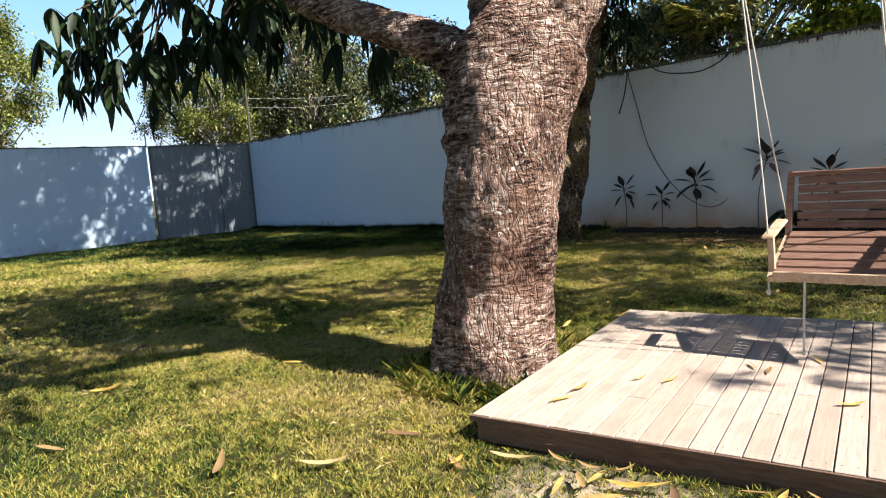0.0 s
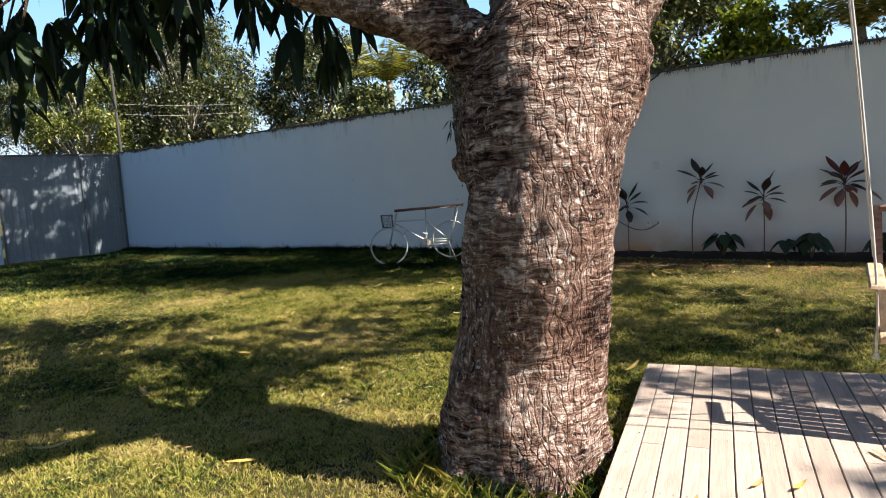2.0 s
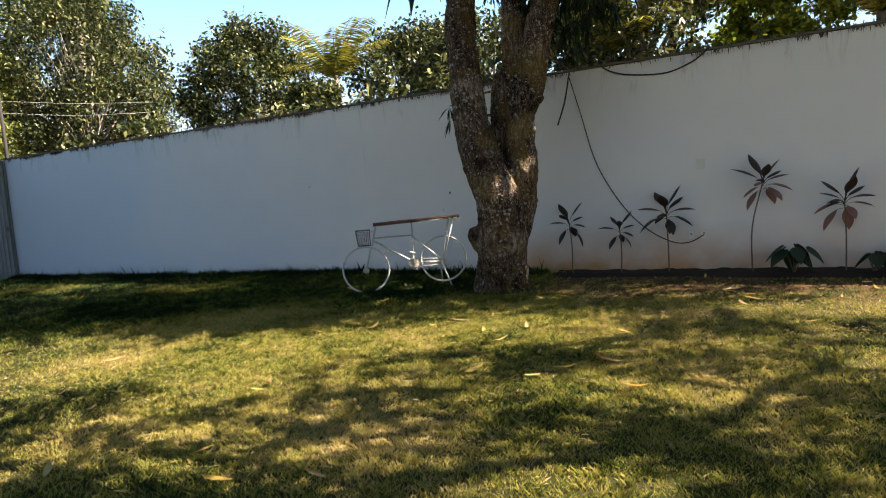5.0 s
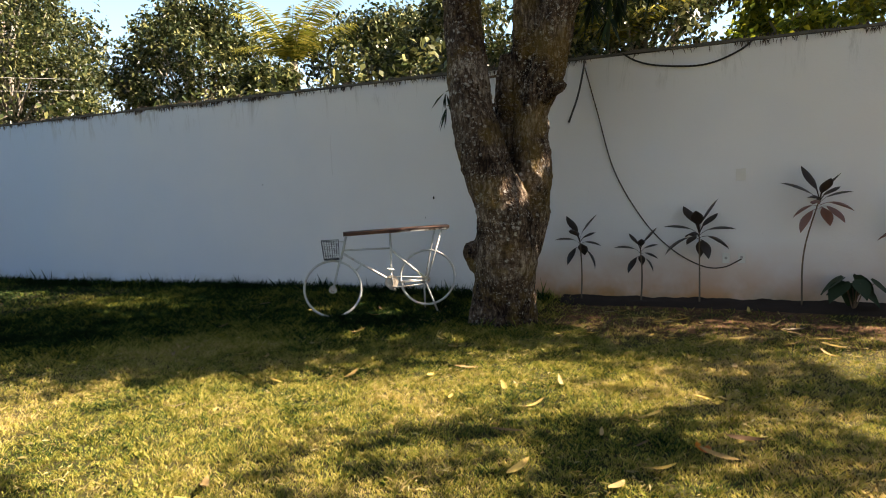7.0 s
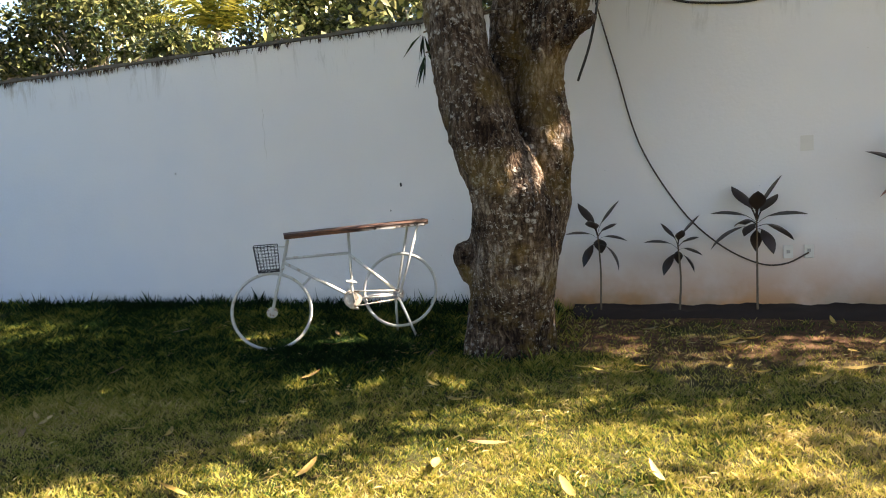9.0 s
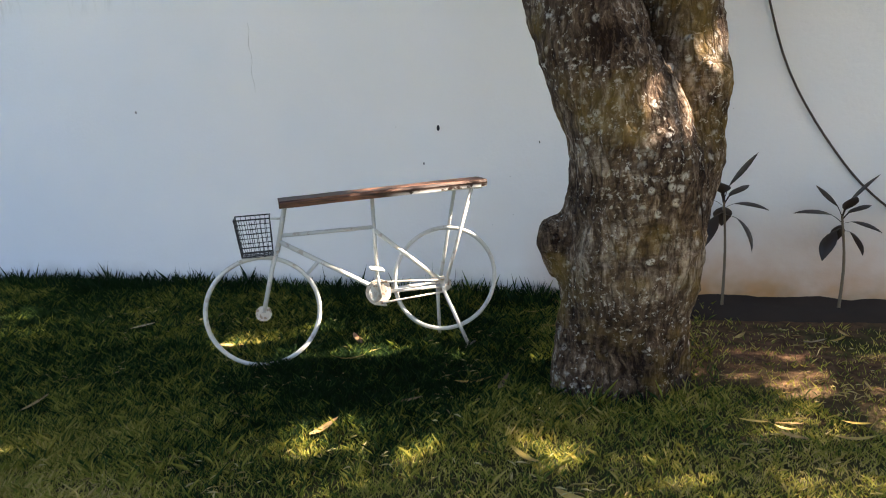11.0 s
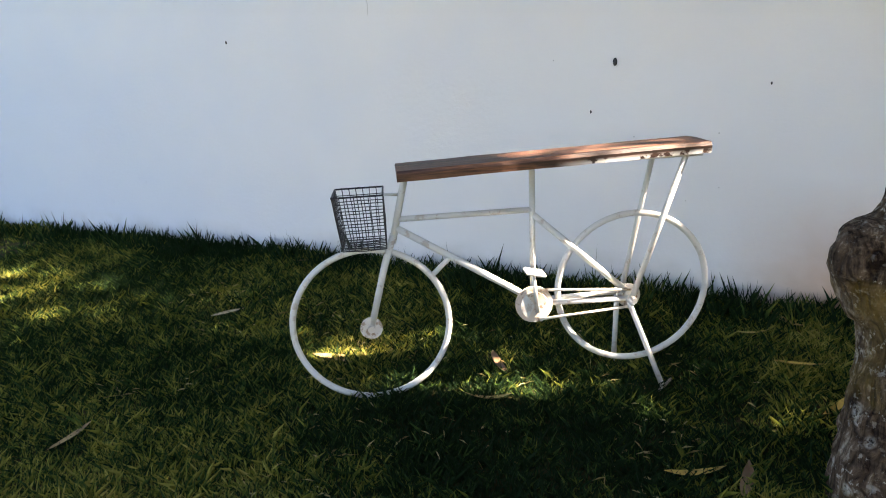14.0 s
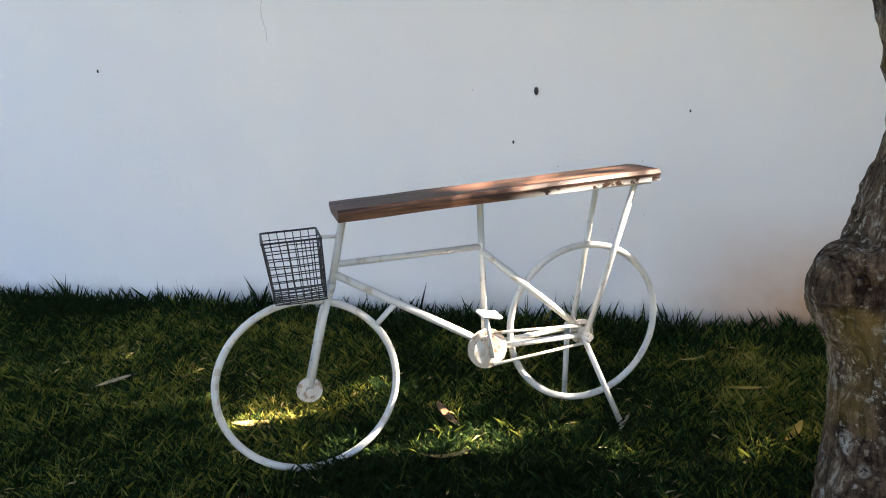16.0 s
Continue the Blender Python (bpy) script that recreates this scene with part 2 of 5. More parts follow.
def m_paint(name, col, chips, rough=0.5, amount=0.6, scale=22):
    k = Mat(name, rough)
    f = k.math("MULTIPLY", k.ramp(k.noise(scale, 5, 0.7), (0.56, 0.0), (0.63, 1.0)), amount)
    c = k.mix(f, col, chips)
    c = k.mix(k.ramp(k.noise(4, 3), (0.4, 0.25), (0.7, 0.0)), c, tuple(v * 0.7 for v in col))
    return k.color(c).bump(k.noise(scale * 2, 3), 0.15, 0.003).m


def m_plain(name, col, rough=0.6, metal=0.0, vary=0.3):
    k = Mat(name, rough, metal)
    c = k.mix(k.ramp(k.noise(8, 5), (0.35, vary), (0.65, 0.0)), col, tuple(v * 0.55 for v in col))
    return k.color(c).bump(k.noise(60, 3), 0.12, 0.003).m


def m_dryleaf():
    k = Mat("dry_leaf", 0.6)
    c = k.ramp(k.rand(), (0.0, (0.2, 0.115, 0.06)), (0.2, (0.42, 0.27, 0.11)), (0.5, (0.64, 0.46, 0.13)), (0.8, (0.62, 0.38, 0.07)), (1.0, (0.5, 0.4, 0.26)))
    c = k.mix(k.ramp(k.noise(25, 4), (0.45, 0.0), (0.7, 0.5)), c, (0.16, 0.075, 0.03))
    k.color(c).bump(k.noise(50, 3), 0.3, 0.004)
    return k.leafy(c, 0.2).m


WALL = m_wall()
BARK_A = m_bark("mango_bark_brown", (0.02, 0.009, 0.007), (0.29, 0.17, 0.125), (0.86, 0.69, 0.58), (0.78, 0.72, 0.64), spots=0.7, cracks=0.22)
BARK_B = m_bark("mango_bark_grey", (0.02, 0.011, 0.008), (0.15, 0.1, 0.066), (0.54, 0.44, 0.34), (0.74, 0.7, 0.62), 0.5, banding=0.25, scale=0.7, spots=0.65)
BARK_C = m_plain("pale_bark", (0.36, 0.31, 0.25), 0.9)
MANGO_LEAF = m_leaf("mango_leaf", (0.008, 0.016, 0.006), (0.014, 0.029, 0.009), (0.032, 0.056, 0.014), 0.12, 0.5, 0.22)
TREE_LEAF = m_leaf("garden_tree_leaf", (0.018, 0.03, 0.01), (0.05, 0.068, 0.018), (0.27, 0.26, 0.1), 0.16, 0.36)
LIGHT_LEAF = m_leaf("light_tree_leaf", (0.06, 0.085, 0.016), (0.17, 0.2, 0.04), (0.42, 0.4, 0.12), 0.32)
LIME_LEAF = m_leaf("lime_leaf", (0.06, 0.1, 0.012), (0.2, 0.25, 0.02), (0.46, 0.46, 0.045), 0.35)
PALM_LEAF = m_leaf("palm_leaf", (0.1, 0.13, 0.02), (0.28, 0.27, 0.04), (0.52, 0.44, 0.09), 0.3)
CORDY_DARK = m_leaf("cordyline_dark", (0.03, 0.022, 0.02), (0.06, 0.04, 0.03), (0.09, 0.07, 0.045), 0.25, 0.35)
CORDY_PINK = m_leaf("cordyline_pink", (0.16, 0.08, 0.07), (0.38, 0.2, 0.175), (0.62, 0.42, 0.38), 0.35, 0.35)
CORDY_RED = m_leaf("cordyline_red", (0.07, 0.02, 0.02), (0.14, 0.035, 0.033), (0.27, 0.07, 0.06), 0.35, 0.35)
TARO_LEAF = m_leaf("taro_leaf", (0.02, 0.035, 0.016), (0.035, 0.06, 0.025), (0.055, 0.09, 0.04), 0.2, 0.6)
STEM = m_plain("plant_stem", (0.17, 0.125, 0.085), 0.9)
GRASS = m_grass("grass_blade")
GREEN_GRASS = m_grass("uncut_grass_blade", 0.28)
GROUND = m_ground()
DECK = m_deck()
SKIRT = m_wood("deck_skirt_wood", (0.1, 0.055, 0.035), (0.22, 0.13, 0.085), (0.6, 5, 5), 0.8)
SWING_WOOD = m_wood("swing_wood", (0.12, 0.06, 0.042), (0.29, 0.165, 0.115), (0.6, 6, 6), 0.6)
SWING_PALE = m_wood("swing_pale_wood", (0.38, 0.24, 0.14), (0.6, 0.45, 0.31), (4, 1, 4), 0.7)
PLANK = m_plank()
DISC = m_paint("speckled_disc_paint", (0.6, 0.52, 0.43), (0.24, 0.13, 0.07), 0.6, 0.95, 48)
ROPE = m_plain("rope", (0.58, 0.54, 0.48), 0.95)
WHITE_PAINT = m_paint("white_bike_paint", (0.6, 0.6, 0.565), (0.32, 0.22, 0.14), 0.45, 0.55)
RUSTY_WHITE = m_paint("rusty_white_paint", (0.62, 0.57, 0.5), (0.26, 0.14, 0.07), 0.6, 0.9, 16)
WIRE_BLACK = m_plain("black_wire", (0.022, 0.022, 0.026), 0.5)
HOSE_BLACK = m_plain("black_hose", (0.03, 0.028, 0.026), 0.5)
GATE_METAL = m_paint("galvanised_gate", (0.22, 0.25, 0.28), (0.34, 0.37, 0.39), 0.55, 0.5, 6)
GATE_FRAME = m_plain("gate_frame_steel", (0.13, 0.14, 0.15), 0.6)
COPING = m_paint("mossy_coping", (0.13, 0.12, 0.1), (0.07, 0.065, 0.05), 0.95, 0.9, 7)
FAINT = m_plain("crack_grey", (0.42, 0.41, 0.39), 0.95)
BED_SOIL = m_plain("bed_soil", (0.035, 0.021, 0.014), 0.98)
OLD_CORD = m_plain("weathered_cord", (0.085, 0.06, 0.048), 0.85)
CURB = m_plain("dark_bed_curb", (0.1, 0.075, 0.06), 0.95)
PLASTIC = m_plain("white_plastic", (0.75, 0.74, 0.7), 0.4, 0, 0.1)
DRY_LEAF = m_dryleaf()
STRAW = m_leaf("dry_straw", (0.3, 0.2, 0.07), (0.5, 0.38, 0.14), (0.66, 0.55, 0.28), 0.2, 0.6)
CONCRETE = m_plain("pole_concrete", (0.055, 0.05, 0.045), 0.9)

# ---- mesh helpers ----


def ob_of(name, bm, mat, parent=None, smooth=False):
    me = bpy.data.meshes.new(name)
    bm.to_mesh(me)
    bm.free()
    for m in mat if isinstance(mat, (list, tuple)) else (mat,):
        me.materials.append(m)
    if smooth:
        me.shade_smooth()
    ob = new(name, me)
    ob.parent = parent
    return ob


def part(name, bm, mat, parent, label="", smooth=False):
    ob = ob_of(name, bm, mat, parent, smooth)
    return tagged(ob, label) if label else ob


def empty(name, m, label, category, group="", kind=""):
    ob = new(name)
    ob.empty_display_size = 0.2
    ob.matrix_world = m
    return tagged(ob, label, category, group, kind)


def box(bm, size, at=(0, 0, 0), rot=None, bevel=0.0):
    m = Matrix.Translation(at) @ (rot or Matrix.Identity(4)) @ Matrix.Diagonal((*size, 1))
    r = bmesh.ops.create_cube(bm, size=1.0, matrix=m)
    if bevel:
        es = {e for v in r["verts"] for e in v.link_edges}
        bmesh.ops.bevel(bm, geom=list(es), offset=bevel, segments=1, affect="EDGES")
    return bm


def tube(bm, pts, radii, sides=10, cap=True, lump=0.0, seed=0.0):
    """A round bar through points; radii: one number or one for each point."""
    pts = [Vector(p) for p in pts]
    if isinstance(radii, (int, float)):
        radii = [radii] * len(pts)
    rings, side = [], None
    for i, p in enumerate(pts):
        d = (pts[min(i + 1, len(pts) - 1)] - pts[max(i - 1, 0)]).normalized()
        if side is None:
            side = d.orthogonal().normalized()
        side = (side - d * side.dot(d)).normalized()
        up = d.cross(side)
        ring = []
        for j in range(sides):
            a = 2 * math.pi * j / sides
            q = side * math.cos(a) + up * math.sin(a)
            r = radii[i]
            if lump:
                r *= 1 + lump * noise.noise(p * 2.3 + q * 1.1 + Vector((seed, 0, 0)))
            ring.append(bm.verts.new(p + q * r))
        rings.append(ring)
    for a, b in zip(rings, rings[1:]):
        for j in range(sides):
            bm.faces.new((a[j], a[(j + 1) % sides], b[(j + 1) % sides], b[j]))
    if cap:
        bm.faces.new(rings[0][::-1])
        bm.faces.new(rings[-1])
    return bm


def smooth_path(pts, n=4):
    """Points along a Catmull-Rom curve; each point may carry a radius as fourth number."""
    p = [np.array(q, float) for q in pts]
    p = [2 * p[0] - p[1]] + p + [2 * p[-1] - p[-2]]
    out = []
    for i in range(1, len(p) - 2):
        for j in range(n):
            t = j / n
            out.append(0.5 * (2 * p[i] + (p[i + 1] - p[i - 1]) * t + (2 * p[i - 1] - 5 * p[i] + 4 * p[i + 1] - p[i + 2]) * t * t
                              + (3 * p[i] - 3 * p[i + 1] + p[i + 2] - p[i - 1]) * t ** 3))
    out.append(p[-2])
    return out


def ring(bm, center, radius, thick, axis_u, axis_v, n=48, sides=8):
    """A torus in the plane of two unit vectors."""
    c, u, v = Vector(center), Vector(axis_u), Vector(axis_v)
    w = u.cross(v)
    rows = []
    for i in range(n):
        a = 2 * math.pi * i / n
        out = u * math.cos(a) + v * math.sin(a)
        rows.append([bm.verts.new(c + out * (radius + thick * math.cos(b)) + w * thick * math.sin(b)) for b in (2 * math.pi * j / sides for j in range(sides))])
    for i in range(n):
        a, b = rows[i], rows[(i + 1) % n]
        for j in range(sides):
            bm.faces.new((a[j], b[j], b[(j + 1) % sides], a[(j + 1) % sides]))
    return bm


def mesh_from_arrays(name, verts, faces, mat, smooth=False):
    """One mesh object out of numpy arrays of corners and of equal-sided faces."""
    me = bpy.data.meshes.new(name)
    k = faces.shape[1]
    me.vertices.add(len(verts))
    me.vertices.foreach_set("co", np.ascontiguousarray(verts, np.float32).ravel())
    me.loops.add(faces.size)
    me.loops.foreach_set("vertex_index", np.ascontiguousarray(faces, np.int32).ravel())
    me.polygons.add(len(faces))
    me.polygons.foreach_set("loop_start", np.arange(len(faces), dtype=np.int32) * k)
    me.update(calc_edges=True)
    me.validate()
    me.materials.append(mat)
    if smooth:
        me.shade_smooth()
    return new(name, me)


def unit(a):
    return a / np.maximum(np.linalg.norm(a, axis=-1, keepdims=True), 1e-9)


def leaf_arrays(rng, base, along, length, width, droop=0.25, fold=0.15):
    """Pointed leaves of two bent halves: base points, directions, lengths and widths in arrays."""
    n = len(base)
    along = unit(along)
    side = unit(np.cross(along, unit(rng.normal(size=(n, 3)) * 0.5 + (0, 0, 1))))
    up = np.cross(side, along)
    L, W = length[:, None], width[:, None]
    d = np.array((0, 0, -1.0)) * L * droop
    mid = base + along * L * 0.45 + d * 0.3
    tip = base + along * L + d
    a = mid + side * W * 0.5 + up * W * fold
    b = mid - side * W * 0.5 + up * W * fold
    v = np.stack([base, a, tip, b, mid], 1).reshape(-1, 3)
    i = np.arange(n)[:, None] * 5
    f = np.concatenate([i + (0, 1, 4), i + (1, 2, 4), i + (2, 3, 4), i + (3, 0, 4)])
    return v, f


def broad_leaves(rng, base, along, length, width, droop=0.3):
    """Long mango leaves with a rounded outline, bent along the rib."""
    n = len(base)
    along = unit(along)
    side = unit(np.cross(along, unit(rng.normal(size=(n, 3)) * 0.5 + (0, 0, 1))))
    up = np.cross(side, along)
    L, W = length[:, None], width[:, None]
    rows = []
    for t, w in ((0.0, 0.06), (0.14, 0.55), (0.34, 0.95), (0.56, 1.0), (0.78, 0.68), (0.92, 0.27), (1.0, 0.02)):
        c = base + along * L * t - np.array((0, 0, 1.0)) * L * droop * t * t
        rows += [c + side * W * 0.5 * w + up * W * 0.14 * w, c, c - side * W * 0.5 * w + up * W * 0.14 * w]
    v = np.stack(rows, 1).reshape(-1, 3)
    i = np.arange(n)[:, None] * 21
    f = []
    for j in range(6):
        for a in (0, 1):
            p = j * 3 + a
            f += [i + (p, p + 1, p + 4), i + (p, p + 4, p + 3)]
    return v, np.concatenate(f)


def whorls(rng, centres, per, length, width, spread=1.0, sag=0.6, droop=0.25, shape=leaf_arrays):
    """Sprays of leaves at twig ends."""
    c = np.repeat(centres, per, 0)
    d = rng.normal(size=(len(c), 3)) * (spread, spread, 0.45) + (0, 0, -sag)
    L = length * rng.uniform(0.6, 1.15, len(c))
    return shape(rng, c + unit(d) * 0.02, d, L, width * rng.uniform(0.75, 1.2, len(c)), droop)


def plain_leaves(rng, base, along, length, width):
    """Small folded leaves of two triangles each, for crowns far off."""
    n = len(base)
    along = unit(along)
    side = unit(np.cross(along, unit(rng.normal(size=(n, 3)) * 0.6 + (0, 0, 1))))
    L, W = length[:, None], width[:, None]
    mid = base + along * L * 0.5
    tip = base + along * L - np.array((0, 0, 0.2)) * L
    v = np.stack([base, mid + side * W * 0.5, tip, mid - side * W * 0.5], 1).reshape(-1, 3)
    i = np.arange(n)[:, None] * 4
    return v, np.concatenate([i + (0, 1, 2), i + (0, 2, 3)])

# ---- setting: ground, walls, gate ----
WALL_Y, WALL_H = 9.32, 2.9


def ground_height(x, y):
    bumps = 0.035 * noise.noise(Vector((x * 0.5, y * 0.5, 0))) + 0.012 * noise.noise(Vector((x * 2, y * 2, 3)))
    rise = 0.05 * max(0.0, min(1.0, (y - 8.3) / 0.8)) if y < 9.6 else 0.05
    return bumps + rise


def build_ground():
    bm = bmesh.new()
    xs = [-900, -200, -60, -30] + [-21 + 0.5 * i for i in range(59)] + [20, 60, 200, 900]
    ys = [-900, -200, -60, -20] + [-6 + 0.5 * i for i in range(37)] + [20, 60, 200, 900]
    g = [[bm.verts.new((x, y, ground_height(x, y) if -21.5 < x < 8.5 and -6.5 < y < 12.5 else 0.0)) for y in ys] for x in xs]
    for i in range(len(xs) - 1):
        for j in range(len(ys) - 1):
            bm.faces.new((g[i][j], g[i + 1][j], g[i + 1][j + 1], g[i][j + 1]))
    tagged(ob_of("ground", bm, GROUND, smooth=True), "dry tropical lawn of green and straw turf with bare soil", "ground", kind="structure")


build_ground()


def wall_run(name, a, b, label, height=WALL_H, thick=0.16):
    """A free-standing plastered wall from a to b; its face lies on the line, its body behind it (to the left of a to b)."""
    a, b = Vector((*a, 0)), Vector((*b, 0))
    d = (b - a).normalized()
    n = Vector((-d.y, d.x, 0))
    L = (b - a).length
    bm = bmesh.new()
    cols = max(2, int(L / 0.5))
    grid = [[bm.verts.new(a + d * L * i / cols + Vector((0, 0, -0.2 + (height + 0.2) * j / 4)) + n * off) for j in range(5)] for off in (0.0, thick) for i in range(cols + 1)]
    front, back = grid[: cols + 1], grid[cols + 1:]
    for i in range(cols):
        for j in range(4):
            bm.faces.new((front[i][j], front[i + 1][j], front[i + 1][j + 1], front[i][j + 1]))
            bm.faces.new((back[i + 1][j], back[i][j], back[i][j + 1], back[i + 1][j + 1]))
        bm.faces.new((front[i][4], front[i + 1][4], back[i + 1][4], back[i][4]))
    for i, s in ((0, 1), (cols, -1)):
        for j in range(4):
            q = (back[i][j], front[i][j], front[i][j + 1], back[i][j + 1])
            bm.faces.new(q if s > 0 else q[::-1])
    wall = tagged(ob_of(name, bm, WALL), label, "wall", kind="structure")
    bm = bmesh.new()
    rnd = random.Random(len(name))
    k = int(L / 0.25)
    rows = []
    for i in range(k + 1):
        p = a + d * L * i / k
        w0, w1 = -0.012 - rnd.random() * 0.014, thick + 0.012
        lo, hi = height + 0.003 - rnd.random() * 0.0, height + 0.028 + rnd.random() * 0.016
        rows.append([bm.verts.new(p + n * w + Vector((0, 0, z))) for w, z in ((w0, lo - 0.012 * rnd.random() + 0.009), (w0, hi), (w1, hi), (w1, lo + 0.003))])
    for r, q in zip(rows, rows[1:]):
        for j in range(4):
            bm.faces.new((r[j], r[(j + 1) % 4], q[(j + 1) % 4], q[j])[::-1])
    bm.faces.new(rows[0])
    bm.faces.new(rows[-1][::-1])
    bmesh.ops.recalc_face_normals(bm, faces=bm.faces)
    part("coping", bm, COPING, wall, "weathered mossy mortar cap")
    return wall


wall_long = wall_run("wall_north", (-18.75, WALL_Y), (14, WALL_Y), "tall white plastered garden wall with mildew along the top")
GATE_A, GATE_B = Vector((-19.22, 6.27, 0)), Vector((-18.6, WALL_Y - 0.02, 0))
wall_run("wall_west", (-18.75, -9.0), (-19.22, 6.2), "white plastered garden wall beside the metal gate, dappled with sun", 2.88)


def build_gate():
    d = (GATE_B - GATE_A).normalized()
    n = Vector((d.y, -d.x, 0))
    L, h = (GATE_B - GATE_A).length, 2.86
    m = Matrix(((d.x, n.x, 0, GATE_A.x), (d.y, n.y, 0, GATE_A.y), (0, 0, 1, 0), (0, 0, 0, 1)))
    gate = empty("door_1", m, "closed grey corrugated metal gate set in the garden wall", "gate", kind="structure")
    bm = bmesh.new()
    cols = 300
    prof = []
    for i in range(cols + 1):
        u = i / cols * L
        step = 0.16 if u < L * 0.66 else 0.085
        ph = (u % step) / step
        y = 0.012 * min(1, max(0, 4 * (0.5 - abs(ph - 0.5)) - 0.9))
        prof.append((u, y))
    for face, off in ((0, 0.0), (1, -0.003)):
        col = [(bm.verts.new((u, y + off, 0.02)), bm.verts.new((u, y + off, h))) for u, y in prof]
        for a, b in zip(col, col[1:]):
            q = (a[0], b[0], b[1], a[1])
            bm.faces.new(q if face else q[::-1])
    part("sheet", bm, GATE_METAL, gate, "corrugated galvanised sheet")
    for u in (0.0, L * 0.655, L - 0.03):
        bm = box(bmesh.new(), (0.05, 0.06, h + 0.08), (u + 0.01, 0.03, h / 2), bevel=0.005)
        part("post", bm, GATE_FRAME, gate)
    bm = box(bmesh.new(), (L - 0.08, 0.04, 0.05), (L / 2, 0.036, h + 0.015), bevel=0.004)
    part("top_rail", bm, GATE_FRAME, gate)
    bm = box(bmesh.new(), (0.05, 0.05, 0.12), (L - 0.12, 0.05, 1.25), bevel=0.006)
    part("lock_box", bm, GATE_FRAME, gate, "dark steel lock box")
    bm = tube(bmesh.new(), ((-0.05, 0, h), (-0.05, 0, h + 0.55)), 0.02, 8)
    part("spike_post", bm, GATE_FRAME, gate)


build_gate()

# dark planting strip along the foot of the wall
bm = bmesh.new()
rng = random.Random(4)
prev = None
for i in range(300):
    x = -4.9 + 0.063 * i
    q = [bm.verts.new((x, y + 0.02 * rng.random(), z + 0.03 * noise.noise(Vector((x * 4, y * 9, 2))) + 0.014 * rng.random())) for y, z in ((8.84 + 0.1 * noise.noise(Vector((x * 2.2, 0, 0))), -0.02), (8.95, 0.065), (9.08, 0.085), (9.2, 0.08), (9.33, 0.095))]
    if prev:
        for j in range(4):
            bm.faces.new((prev[j], q[j], q[j + 1], prev[j + 1]))
    prev = q
bmesh.ops.recalc_face_normals(bm, faces=bm.faces)
tagged(ob_of("planting_bed", bm, BED_SOIL, smooth=True), "dark lumpy soil bed along the foot of the wall", "flower bed", kind="structure")

# ---- mango trees ----


def fused_trunk(name, limbs, mat, parent, label, voxel=0.03, lump=0.12, seed=0.0):
    bm = bmesh.new()
    for pts in limbs:
        sp = smooth_path(pts, 5)
        tube(bm, [p[:3] for p in sp], [p[3] for p in sp], 18, True, lump, seed)
    ob = part(name, bm, mat, parent, label)
    r = ob.modifiers.new("fuse", "REMESH")
    r.mode, r.voxel_size, r.use_smooth_shade = "VOXEL", voxel, True
    s = ob.modifiers.new("soften", "SMOOTH")
    s.factor, s.iterations = 0.5, 2
    for i, (size, amount) in enumerate(((0.22, 0.05), (0.05, 0.03))):
        tex = bpy.data.textures.new(name + "_relief", "CLOUDS")
        tex.noise_scale, tex.noise_depth = size, 3
        dm = ob.modifiers.new("relief", "DISPLACE")
        dm.texture, dm.strength, dm.mid_level, dm.texture_coords = tex, amount, 0.5, "LOCAL"
    return ob


def leaf_part(name, arrays, mat, parent, label):
    vs, fs, k = [], [], 0
    for v, f in arrays:
        vs.append(v)
        fs.append(f + k)
        k += len(v)
    ob = mesh_from_arrays(name, np.concatenate(vs), np.concatenate(fs), mat)
    ob.parent = parent
    ob.matrix_parent_inverse = parent.matrix_world.inverted()
    return tagged(ob, label, kind="stuff")


def branchlets(bm, rng, tips, roots, r=0.012):
    for t in tips:
        q = min(roots, key=lambda p: (Vector(p) - Vector(t)).length)
        mid = (Vector(q) + Vector(t)) / 2 + Vector((rng.uniform(-0.2, 0.2), rng.uniform(-0.2, 0.2), rng.uniform(0.05, 0.3)))
        sp = smooth_path((tuple(q), tuple(mid), tuple(t)), 3)
        tube(bm, sp, [r * (2.2 - 1.7 * i / (len(sp) - 1)) for i in range(len(sp))], 5)


def clumps(rng, n, centre, radius, count, size):
    """Points gathered in loose bunches inside an ellipsoid, so that gaps stay open between them."""
    c = rng.normal(size=(n, 3))
    c = unit(c) * rng.uniform(0.35, 1.0, (n, 1)) ** 0.5 * radius + centre
    return c, (np.repeat(c, count, 0) + rng.normal(size=(n * count, 3)) * size)


